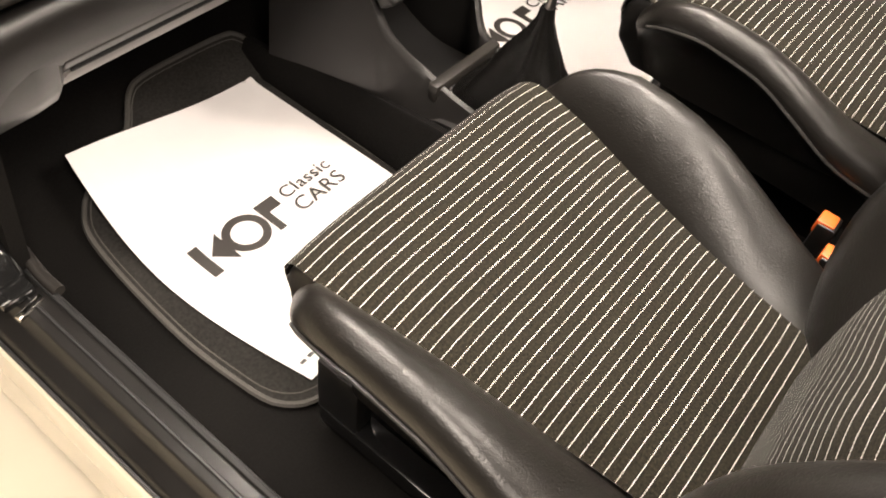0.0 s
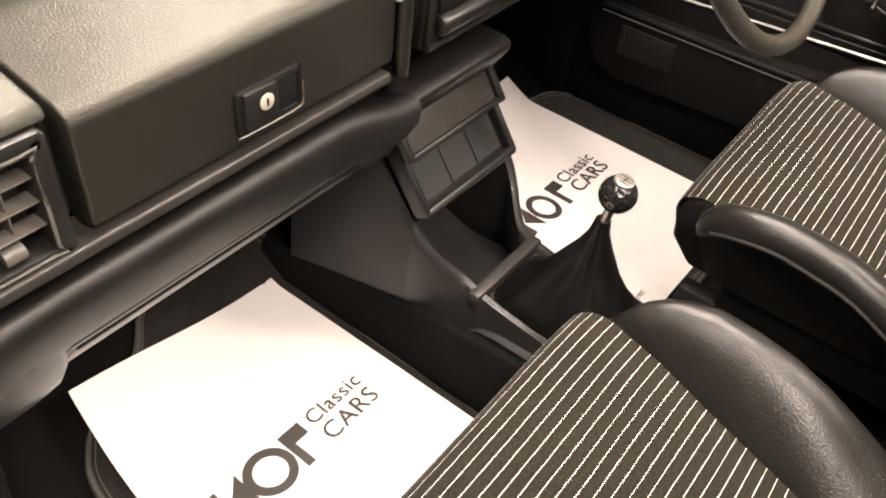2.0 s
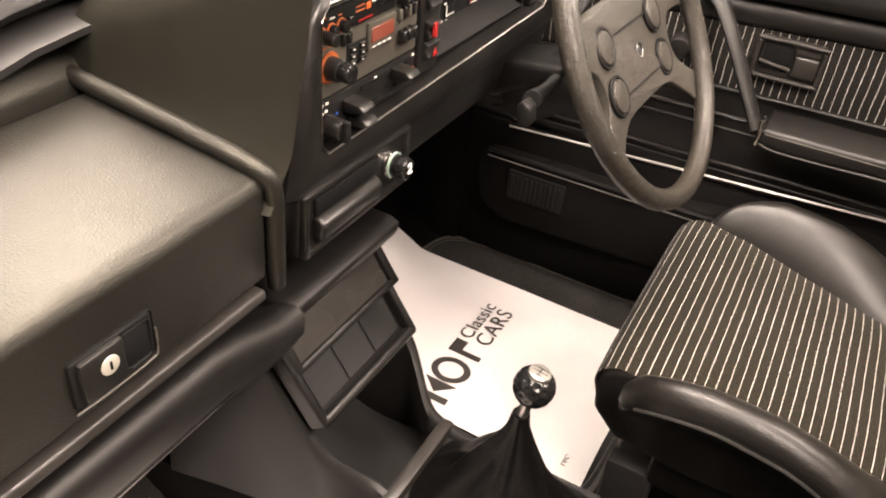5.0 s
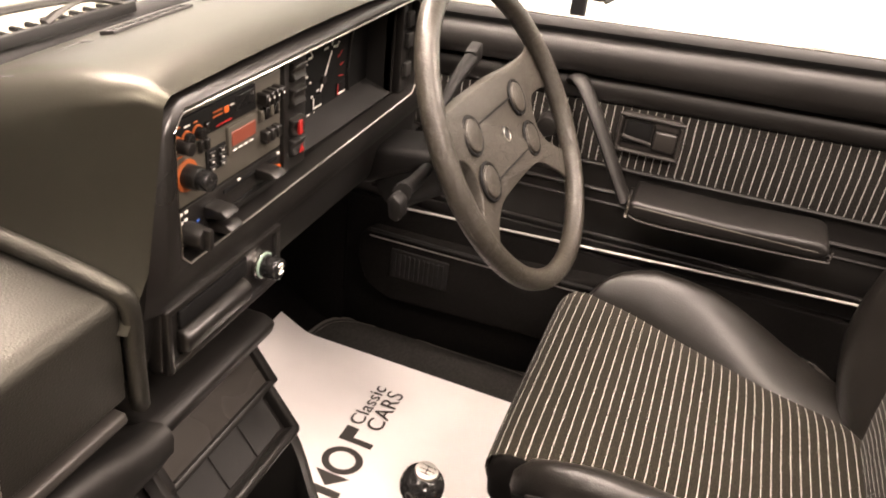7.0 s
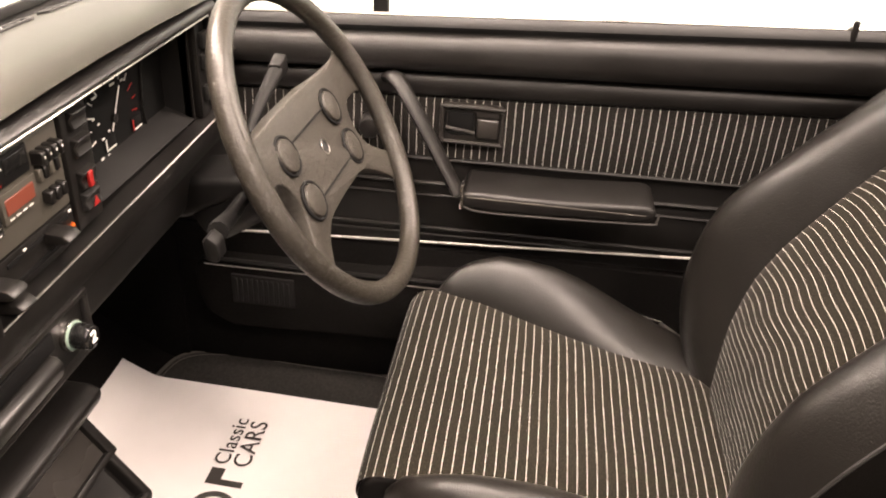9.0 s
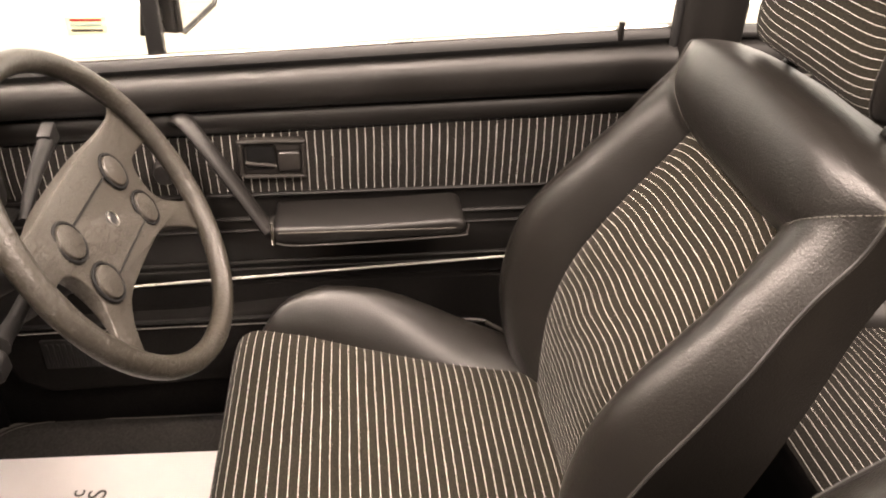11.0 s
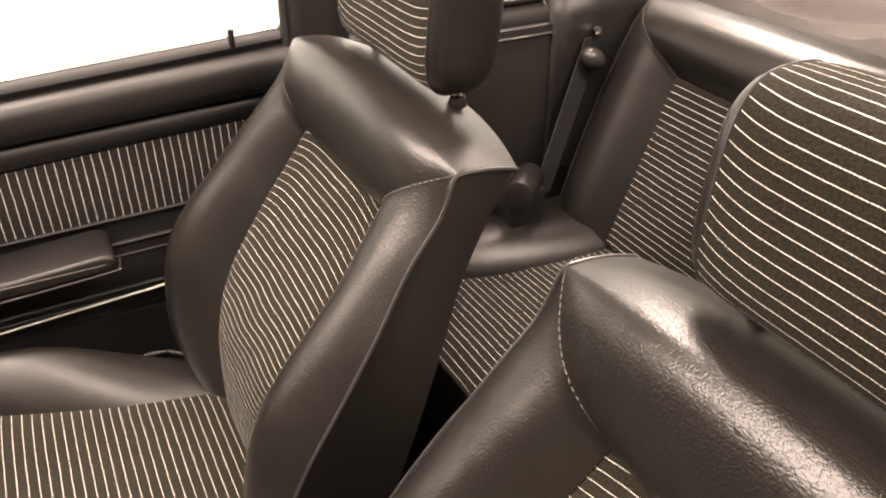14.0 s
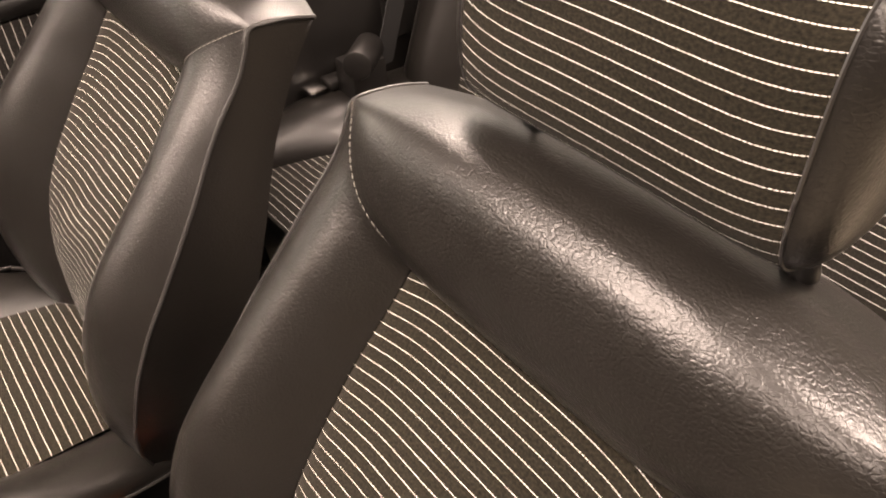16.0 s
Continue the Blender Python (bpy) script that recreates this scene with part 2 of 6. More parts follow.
PIPING = surface("black_piping", (0.022, 0.021, 0.02), 0.35, vary=0.15)
CREAM = surface("cream_car_paint", (0.78, 0.72, 0.58), 0.25, coat=0.6, vary=0.03)
FLOOR = surface("pale_showroom_floor", (0.72, 0.64, 0.50), 0.35, vary=0.06, scale=2.0)
DARKCEIL = surface("unseen_ceiling_dark", (0.06, 0.058, 0.055), 0.8, vary=0.03)
# For unseen walls, kept dark to hold down bounce and reflections.
DIMWALL = surface("unseen_wall_dark_grey", (0.10, 0.096, 0.09), 0.8, vary=0.02)
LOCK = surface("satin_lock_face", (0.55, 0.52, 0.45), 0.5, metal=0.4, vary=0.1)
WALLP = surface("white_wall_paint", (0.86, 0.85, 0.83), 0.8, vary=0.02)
TONNEAU = surface("grey_hood_cover_vinyl", (0.055, 0.048, 0.044), 0.5, grain=0.3, grain_scale=500, crease=0.5, crease_scale=30, vary=0.15)
GLASS, _nt, _b, _l = nodes_of("window_glass")
_b.inputs["Base Color"].default_value = (0.96, 0.98, 0.97, 1)
_b.inputs["Roughness"].default_value, _b.inputs["Transmission Weight"].default_value, _b.inputs["IOR"].default_value = 0.02, 1.0, 1.45
# Glowing backdrop without a lamp: whitens the window, tints reflections cream.
BACK, _nt, _b, _l = nodes_of("glowing_white_backdrop")
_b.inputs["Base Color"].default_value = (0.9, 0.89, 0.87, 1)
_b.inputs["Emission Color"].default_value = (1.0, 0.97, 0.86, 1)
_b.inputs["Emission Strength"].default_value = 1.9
LCD, _nt, _b, _l = nodes_of("red_display")
_b.inputs["Base Color"].default_value = (0.14, 0.035, 0.02, 1)
_b.inputs["Emission Color"].default_value = (0.8, 0.10, 0.04, 1)
_b.inputs["Emission Strength"].default_value = 0.05

# ---- mesh helpers ----
ROOT = {}


def thing(name, loc, label, category, group="", kind=""):
    ob = new(name)
    ob.location = loc
    ob.empty_display_size = 0.05
    ROOT[ob] = Vector(loc)
    return tagged(ob, label, category, group, kind)


def finish(bm, name, mat, origin=(0, 0, 0), sharp=40):
    bmesh.ops.translate(bm, verts=bm.verts, vec=-Vector(origin))
    bmesh.ops.recalc_face_normals(bm, faces=bm.faces)
    me = bpy.data.meshes.new(name)
    bm.to_mesh(me)
    bm.free()
    me.materials.append(mat)
    me.polygons.foreach_set("use_smooth", [True] * len(me.polygons))
    me.set_sharp_from_angle(angle=radians(sharp))
    return me


def part(name, bm, mat, parent, label="", sharp=40):
    ob = new(name, finish(bm, name, mat, ROOT[parent], sharp))
    ob.parent = parent
    ROOT[ob] = ROOT[parent]
    return tagged(ob, label)


def solo(name, bm, mat, label, category="", group="", kind="", sharp=40):
    """A thing of one mesh, with its origin at its base."""
    c = [v.co for v in bm.verts]
    loc = Vector((sum(p.x for p in c) / len(c), sum(p.y for p in c) / len(c), min(p.z for p in c)))
    ob = new(name, finish(bm, name, mat, loc, sharp))
    ob.location = loc
    ROOT[ob] = loc
    return tagged(ob, label, category, group, kind)


def box(x0, x1, y0, y1, z0, z1, bevel=0.003, seg=2, m=None, bm=None):
    own = bmesh.new()
    bmesh.ops.create_cube(own, size=1, matrix=Matrix.Translation(((x0 + x1) / 2, (y0 + y1) / 2, (z0 + z1) / 2)) @ Matrix.Diagonal((x1 - x0, y1 - y0, z1 - z0, 1)))
    if bevel:
        bmesh.ops.bevel(own, geom=own.edges[:], offset=bevel, segments=seg, affect="EDGES", profile=0.5)
    if m:
        bmesh.ops.transform(own, matrix=m, verts=own.verts)
    return merge(bm, own)


def merge(bm, own):
    if bm is None:
        return own
    me = bpy.data.meshes.new("tmp")
    own.to_mesh(me)
    own.free()
    bm.from_mesh(me)
    bpy.data.meshes.remove(me)
    return bm


def cyl(a, b, r0, r1=None, n=20, bm=None, bevel=0.0):
    a, b = Vector(a), Vector(b)
    own = bmesh.new()
    q = (b - a).to_track_quat("Z", "Y").to_matrix().to_4x4()
    bmesh.ops.create_cone(own, cap_ends=True, segments=n, radius1=r0, radius2=r0 if r1 is None else r1, depth=(b - a).length, matrix=Matrix.Translation((a + b) / 2) @ q)
    if bevel:
        ed = [e for e in own.edges if any(len(f.verts) > 4 for f in e.link_faces)]
        bmesh.ops.bevel(own, geom=ed, offset=bevel, segments=2, affect="EDGES", profile=0.5)
    return merge(bm, own)


def loft(rings, caps=True, closed=True, bm=None):
    bm = bm or bmesh.new()
    rows = [[bm.verts.new(p) for p in ring] for ring in rings]
    n = len(rows[0])
    for a, b in zip(rows, rows[1:]):
        for k in range(n if closed else n - 1):
            bm.faces.new((a[k], a[(k + 1) % n], b[(k + 1) % n], b[k]))
    if caps and closed:
        bm.faces.new(rows[0])
        bm.faces.new(rows[-1][::-1])
    return bm


def smoothed(points, steps=8, closed=False):
    """Catmull-Rom through the points."""
    p = [Vector(q) for q in points]
    n, out = len(p), []
    for k in range(n if closed else n - 1):
        g = lambda i: p[i % n] if closed else p[max(0, min(n - 1, i))]
        a, b, c, d = g(k - 1), g(k), g(k + 1), g(k + 2)
        for s in range(steps):
            t = s / steps
            out.append(0.5 * ((2 * b) + (c - a) * t + (2 * a - 5 * b + 4 * c - d) * t * t + (3 * b - a - 3 * c + d) * t**3))
    if not closed:
        out.append(p[-1])
    return out


def tube(points, r, n=8, closed=False, bm=None, rx=None, up=(0.013, 0.021, 1)):
    """A round bar along points; rx: its other half-width."""
    pts = [Vector(p) for p in points]
    rings, up = [], Vector(up).normalized()
    for k, p in enumerate(pts):
        a = pts[k - 1] if k or closed else p
        b = pts[(k + 1) % len(pts)] if k + 1 < len(pts) or closed else p
        t = (b - a).normalized()
        s = t.cross(up)
        if s.length < 0.05:
            s = t.cross(Vector((1, 0, 0)))
        s.normalize()
        u = s.cross(t)
        rr = r(k / max(1, len(pts) - 1)) if callable(r) else r
        rings.append([p + s * (rx or rr) * math.cos(2 * math.pi * j / n) + u * rr * math.sin(2 * math.pi * j / n) for j in range(n)])
    if closed:
        rings.append(rings[0])
        bm = bm or bmesh.new()
        rows = [[bm.verts.new(p) for p in ring] for ring in rings[:-1]]
        rows.append(rows[0])
        for a, b in zip(rows, rows[1:]):
            for j in range(n):
                bm.faces.new((a[j], a[(j + 1) % n], b[(j + 1) % n], b[j]))
        return bm
    return loft(rings, bm=bm)


def prism(profile, x0, x1, bevel=0.004, seg=2, bm=None, axis="x"):
    """A closed outline (y, z) drawn out from x0 to x1 (axis y: (x, z); axis z: (x, y))."""
    place = {"x": lambda a, p: (a, p[0], p[1]), "y": lambda a, p: (p[0], a, p[1]), "z": lambda a, p: (p[0], p[1], a)}[axis]
    own = bmesh.new()
    a = [own.verts.new(place(x0, p)) for p in profile]
    b = [own.verts.new(place(x1, p)) for p in profile]
    own.faces.new(a[::-1])
    own.faces.new(b)
    for k in range(len(a)):
        own.faces.new((a[k], a[(k + 1) % len(a)], b[(k + 1) % len(a)], b[k]))
    bmesh.ops.recalc_face_normals(own, faces=own.faces)
    if bevel:
        bmesh.ops.bevel(own, geom=own.edges[:], offset=bevel, segments=seg, affect="EDGES", profile=0.5, clamp_overlap=True)
    return merge(bm, own)


def sheet(fn, us, vs, uvs=None, thick=0.0, bm=None):
    """A surface through fn(u, v); uvs(u, v, i, j) gives texture metres; thick: a second skin under it."""
    bm = bm or bmesh.new()
    layer = bm.loops.layers.uv.verify()
    grid = [[bm.verts.new(fn(u, v)) for u in us] for v in vs]
    for j in range(len(vs) - 1):
        for i in range(len(us) - 1):
            f = bm.faces.new((grid[j][i], grid[j][i + 1], grid[j + 1][i + 1], grid[j + 1][i]))
            if uvs:
                for lp, (a, b) in zip(f.loops, ((i, j), (i + 1, j), (i + 1, j + 1), (i, j + 1))):
                    lp[layer].uv = uvs(us[a], vs[b], a, b)
    if thick:
        bm.normal_update()
        bmesh.ops.solidify(bm, geom=bm.faces[:], thickness=thick)
    return bm


def span(a, b, n):
    return [a + (b - a) * k / (n - 1) for k in range(n)]


def lerp(pairs, t):
    """Linear through (t, value) pairs."""
    for (a, x), (b, y) in zip(pairs, pairs[1:]):
        if t <= b:
            return x + (y - x) * max(0.0, (t - a) / (b - a))
    return pairs[-1][1]


def ease(pairs, t):
    """A smooth curve through (t, value) pairs that never overshoots them."""
    n = len(pairs)
    if t <= pairs[0][0]:
        return pairs[0][1]
    if t >= pairs[-1][0]:
        return pairs[-1][1]
    slope = [(pairs[k + 1][1] - pairs[k][1]) / (pairs[k + 1][0] - pairs[k][0]) for k in range(n - 1)]
    tan = [0.0] * n if n == 2 else [slope[0]] + [0.0 if a * b <= 0 else 2 * a * b / (a + b) for a, b in zip(slope, slope[1:])] + [slope[-1]]
    for k in range(n - 1):
        (a, x), (b, y) = pairs[k], pairs[k + 1]
        if t <= b:
            h = b - a
            s = (t - a) / h
            return x * (1 + 2 * s) * (1 - s) ** 2 + h * tan[k] * s * (1 - s) ** 2 + y * s * s * (3 - 2 * s) + h * tan[k + 1] * s * s * (s - 1)


def arcs(fn, us, vs, steps=1):
    """Texture metres for sheet(): lengths along the rows and columns of fn."""
    P = [[Vector(fn(u, v)) for u in us] for v in vs]
    mid = len(us) // 2
    V = [0.0]
    for j in range(1, len(vs)):
        V.append(V[-1] + (P[j][mid] - P[j - 1][mid]).length)
    U = []
    for row in P:
        c = [0.0]
        for i in range(1, len(us)):
            c.append(c[-1] + (row[i] - row[i - 1]).length)
        U.append([q - c[mid] for q in c])
    return lambda u, v, i, j: (U[j][i], V[j])


def words(text, m, size, mat, name, parent, depth=0.0003):
    cu = bpy.data.curves.new(name, "FONT")
    cu.body, cu.size, cu.extrude, cu.align_x = text, size, depth, "LEFT"
    cu.space_character = 1.06
    ob = new(name, cu)
    dg = bpy.context.evaluated_depsgraph_get()
    me = bpy.data.meshes.new_from_object(ob.evaluated_get(dg))
    bpy.data.objects.remove(ob)
    me.transform(m)
    me.transform(Matrix.Translation(-ROOT[parent]))
    me.materials.clear()
    me.materials.append(mat)
    o = new(name, me)
    o.parent = parent
    ROOT[o] = ROOT[parent]
    return o

# ---- the room round the car ----


def floor_z(y):
    """The car's floor: flat, then up the toe board."""
    return 0.0 if y < 0.47 else (y - 0.47) * 0.62


solo("ground", box(-6, 6, -6, 6, -0.36, -0.34, 0), FLOOR, "pale polished showroom floor under the car", "floor", kind="structure")
# West and north walls are out of view, darkened so the vinyl reflects less.
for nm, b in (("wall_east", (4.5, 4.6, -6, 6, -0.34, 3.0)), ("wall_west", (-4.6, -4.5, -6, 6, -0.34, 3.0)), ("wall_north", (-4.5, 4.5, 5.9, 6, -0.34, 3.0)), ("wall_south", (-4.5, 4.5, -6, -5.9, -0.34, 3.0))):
    # The east wall glows by itself and lights the cabin.
    solo(nm, box(*b, bevel=0), {"wall_west": DIMWALL, "wall_north": DIMWALL, "wall_south": WALLP}.get(nm, BACK), "plain showroom wall added round the car", "wall", kind="structure")

# Ceiling added out of view; its dark colour keeps ambient bounce low.
solo("ceiling", box(-4.6, 4.6, -6, 6, 3.0, 3.05, 0), DARKCEIL, "plain unseen ceiling, darkened to cut bounced light", "ceiling", kind="structure")

# ---- front seats ----
SX = 0.325
BASE, LEAN_BACK = Vector((0, -0.46, 0.25)), radians(18)
UPA, FWD = Vector((0, -math.sin(LEAN_BACK), math.cos(LEAN_BACK))), Vector((0, math.cos(LEAN_BACK), math.sin(LEAN_BACK)))


def back_point(x, v, d):
    return Vector((SX + x, 0, 0)) + BASE + UPA * v + FWD * d


def panel_w(v):
    return ease([(0.0, 0.104), (0.06, 0.116), (0.13, 0.128), (0.22, 0.136), (0.32, 0.134), (0.41, 0.121)], v)


def panel_d(v):
    return ease([(-0.06, 0.010), (0.0, 0.032), (0.05, 0.045), (0.10, 0.054), (0.15, 0.056), (0.20, 0.050), (0.25, 0.038), (0.30, 0.024), (0.35, 0.008), (0.41, -0.006)], v)


def back_w(v):
    return ease([(-0.06, 0.200), (0.0, 0.228), (0.08, 0.2545), (0.18, 0.2590), (0.26, 0.2550), (0.32, 0.2490), (0.38, 0.2385), (0.44, 0.2325), (0.495, 0.2298)], v)


def piping_d(v):
    return ease([(-0.06, 0.020), (-0.02, 0.045), (0.03, 0.070), (0.08, 0.082), (0.13, 0.084), (0.18, 0.079), (0.25, 0.060), (0.33, 0.036), (0.40, 0.0150), (0.46, -0.0060), (0.495, -0.0084)], v)


def wing_bulge(v):
    return ease([(-0.06, 0.010), (0.02, 0.028), (0.12, 0.044), (0.22, 0.055), (0.32, 0.0425), (0.41, 0.0294), (0.495, 0.0165)], v)


def rear_d(v):
    return ease([(-0.06, -0.030), (0.20, -0.038), (0.35, -0.044), (0.46, -0.062), (0.507, -0.076)], v)


def padded_frame(place, pw, w, pd, od, bulge, top, v0, vp, vt, rise, rd, rb, lift):
    """A padded surround: two side rolls mitred into a top roll, and the crown behind it.
    place(x, v, d); half-widths pw and w, depths pd (cloth) and od (outer edge) along v; the mitre runs from vp to vt."""
    bm = bmesh.new()
    vm = lambda q: vp + (vt - vp) * q
    X = lambda v, q: pw(min(v, vp)) + (w(v) - pw(min(v, vp))) * q
    D = lambda v, q: pd(min(v, vp)) + (od(v) - pd(min(v, vp))) * q + bulge(v) * abs(math.sin(math.pi * q ** 1.1)) ** 0.95
    qs = [0, 0.03, 0.09, 0.18, 0.3, 0.42, 0.54, 0.66, 0.78, 0.88, 0.95, 1.0]
    for side in (-1, 1):
        fn = lambda q, r: place(side * X(v0 + (vm(q) - v0) * r, q), v0 + (vm(q) - v0) * r, D(v0 + (vm(q) - v0) * r, q))
        sheet(fn, qs, span(0, 1, 30), bm=bm)

    def crown(c, t):
        k = abs(c) ** 5
        if t <= 1:
            return place(c * X(vm(t), t), vm(t) + lift * t**1.4 * (1 - abs(c) ** 2.6), top(t) * (1 - k) + D(vm(t), t) * k)
        q = t - 1
        d0 = top(1.0) * (1 - k) + D(vt, 1.0) * k
        back = rd + rb * (1 - abs(c) ** 2.5)
        up = rise * (1 - (1 - q) ** 2.2) + lift * (1 - abs(c) ** 2.6) * (1 - 0.35 * q * q) + 0.005 * math.sin(math.pi * min(1.0, q * 1.3)) * (1 - c**4)
        return place(c * w(vt) * (1 - 0.01 * q * q), vt + up, d0 + (back - d0) * q)

    cols = [-1, -0.985, -0.95, -0.9, -0.84, -0.77, -0.69] + span(-0.6, 0.6, 13) + [0.69, 0.77, 0.84, 0.9, 0.95, 0.985, 1]
    sheet(crown, cols, qs + [1.06, 1.14, 1.25, 1.4, 1.58, 1.78, 1.92, 2.0], bm=bm)
    bmesh.ops.remove_doubles(bm, verts=bm.verts, dist=0.0006)
    stitch = [[place(side * X(vm(q), q), vm(q), D(vm(q), q) + 0.0003) for q in span(0.02, 0.99, 22)] for side in (-1, 1)]
    return bm, stitch


def thread(points, bm):
    """A row of short stitches along a line."""
    pts = [Vector(p) for p in points]
    for a, b in zip(pts, pts[1:]):
        n = max(1, int((b - a).length / 0.0035))
        for k in range(n):
            tube([a.lerp(b, k / n), a.lerp(b, (k + 0.62) / n)], 0.0006, 4, bm=bm)
    return bm


def fabric_w(y):
    return ease([(-0.46, 0.130), (-0.30, 0.146), (-0.18, 0.166), (-0.06, 0.188), (0.02, 0.192)], y)


def cushion_w(y):
    return ease([(-0.46, 0.215), (-0.30, 0.246), (-0.12, 0.248), (-0.07, 0.240), (-0.03, 0.220)], y)


def cushion_z(x, y):
    """The top of the cushion's cloth."""
    f = lerp([(-0.46, 0.252), (-0.30, 0.272), (-0.10, 0.308), (-0.02, 0.318), (0.02, 0.316)], y)
    return f - 0.016 * (abs(x) / fabric_w(y)) ** 4 - 0.006 * (1 - (abs(x) / fabric_w(y)) ** 2)


def cushion_cloth(u, s):
    """u across, -1 to 1; s along from the rear (0) over the front edge (1)."""
    run = s * 0.54
    y = -0.46 + run
    if y <= -0.025:
        x = u * fabric_w(y)
        return Vector((SX + x, y, cushion_z(x, y)))
    a = min(math.pi / 2, (y + 0.025) / 0.035)
    x = u * fabric_w(-0.025) * (1 - 0.02 * a)
    z0 = cushion_z(x, -0.025)
    drop = max(0.0, (y + 0.025) - 0.035 * math.pi / 2)
    return Vector((SX + x, -0.025 + 0.035 * math.sin(a) - 0.3 * drop, z0 - 0.035 * (1 - math.cos(a)) - drop))


def bolster_ring(y, side):
    """Outline of a cushion side roll at y, from the seam over the ridge and down the outer side."""
    f, w = fabric_w(y), cushion_w(y)
    z0 = cushion_z(f, y)
    h = ease([(-0.47, 0.004), (-0.40, 0.012), (-0.34, 0.024), (-0.28, 0.046), (-0.20, 0.066), (-0.14, 0.064), (-0.08, 0.044), (-0.045, 0.018), (-0.03, -0.012)], y)
    ridge = z0 + h
    pts = []
    for k in range(9):
        q = k / 8
        pts.append((f - 0.006 + (w - 0.022 - f + 0.006) * q, z0 - 0.01 + (ridge - z0 + 0.01) * math.sin(math.pi / 2 * q) ** 0.8))
    low = 0.20
    for k in range(1, 6):
        a = math.pi / 2 * k / 5
        pts.append((w - 0.022 + 0.022 * math.sin(a), ridge - 0.030 * (1 - math.cos(a))))
    pts.append((w - 0.006, ridge - 0.038))
    pts.append((w - 0.020, ridge - 0.052))
    pts.append((w - 0.032, (ridge + low) / 2 - 0.015))
    pts.append((w - 0.045, low))
    pts.append((f - 0.03, low))
    return [Vector((SX + side * x, y, z)) for x, z in pts]


def front_seat():
    s = thing("front_seat", (SX, -0.25, 0.0), "black vinyl front seat with cream pinstriped dark cloth centre", "car seat", "front seats")
    # cushion
    us, ss = span(-1, 1, 15), span(0, 1, 46)
    part("cushion_cloth", sheet(cushion_cloth, us, ss, arcs(cushion_cloth, us, ss)), CLOTH, s, "dark olive cloth with cream pinstripes")
    for side in (-1, 1):
        rings = [bolster_ring(y, side) for y in (-0.47, -0.44, -0.40, -0.36, -0.32, -0.28, -0.24, -0.20, -0.16, -0.12, -0.09, -0.07, -0.055, -0.045)]
        tip = bolster_ring(-0.037, side)
        c = sum(tip, Vector()) / len(tip)
        rings.append([c + (p - c) * 0.80 + Vector((0, 0.004, 0)) for p in tip])
        rings.append([c + (p - c) * 0.45 + Vector((0, 0.010, 0)) for p in tip])
        b = part("cushion_bolster", loft(rings), VINYL, s, sharp=60)
        seam = [bolster_ring(y, side)[13] + Vector((side * 0.001, 0, 0)) for y in span(-0.45, -0.05, 24)]
        part("piping", tube(seam, 0.0022, 6), PIPING, b)
    part("cushion_front", prism([(-0.07, 0.294), (-0.025, 0.298), (-0.010, 0.293), (0.002, 0.281), (0.0065, 0.265), (0.003, 0.225), (-0.03, 0.19), (-0.08, 0.19)], SX - 0.187, SX + 0.187, 0.008, 3), VINYL_SMOOTH, s, "black vinyl front lip")
    part("cushion_base", prism([(-0.08, 0.235), (-0.08, 0.14), (-0.46, 0.12), (-0.48, 0.235)], SX - 0.188, SX + 0.188, 0.01), VINYL_SMOOTH, s)
    for side in (-1, 1):
        part("seat_rail", box(SX + side * 0.17 - 0.016, SX + side * 0.17 + 0.016, -0.50, -0.035, 0.02, 0.055, 0.003), GLOSS, s, "black steel runner")
        for y in (-0.42, -0.06):
            part("leg", box(SX + side * 0.17 - 0.014, SX + side * 0.17 + 0.014, y - 0.03, y + 0.03, 0.05, 0.15, 0.004), MATTE, s)
        part("recliner", cyl((SX + side * 0.235, -0.47, 0.205), (SX + side * 0.262, -0.47, 0.205), 0.03, n=20, bevel=0.004), PLASTIC, s)
    # backrest: cloth, padded surround, shell
    vs = span(-0.02, 0.4105, 40)
    fc = lambda u, v: back_point(u * panel_w(v), v, panel_d(v) + 0.0025 - 0.0035 * abs(u) ** 14 + (1 - u**4) * (0.010 * math.exp(-(((v - 0.17) / 0.12) ** 2)) + 0.002))
    us = [-1.02, -0.985, -0.95] + span(-0.9, 0.9, 17) + [0.95, 0.985, 1.02]
    ac = arcs(fc, us, vs)
    slack = lambda u, v: 0.0030 * math.sin(u * 7 + v * 42) * math.exp(-(((v - 0.17) / 0.09) ** 2) - (u * 1.3) ** 2)
    part("backrest_cloth", sheet(fc, us, vs, lambda u, v, i, j: (ac(u, v, i, j)[0], (ac(u, v, i, j)[1] + 0.015 * abs(u) ** 4) * 1.14 + slack(u, v))), CLOTH, s, "dark olive cloth with cream pinstripes")
    roll = lambda q: ease([(0.0, -0.0006), (0.08, 0.010), (0.20, 0.018), (0.5, 0.026), (0.78, 0.028), (0.92, 0.024), (1.0, 0.014)], q)
    bm, stitch = padded_frame(back_point, panel_w, back_w, panel_d, piping_d, wing_bulge, roll, -0.06, 0.410, 0.495, 0.012, -0.076, -0.024, 0.026)
    cover = part("backrest_bolster", bm, VINYL, s, "black vinyl padded surround with wings", sharp=80)
    # sides and rear
    bm = bmesh.new()
    for side in (-1, 1):
        def flank(q, r):
            vf, vr = -0.06 + 0.555 * r, -0.06 + 0.567 * r
            v = vf + (vr - vf) * (1 - (1 - q) ** 2.2)
            return back_point(side * back_w(vf) * (1 + 0.012 * math.sin(math.pi * q) * (1 - r**3) - 0.01 * q * q), v, piping_d(vf) + (rear_d(vr) - piping_d(vf)) * q)
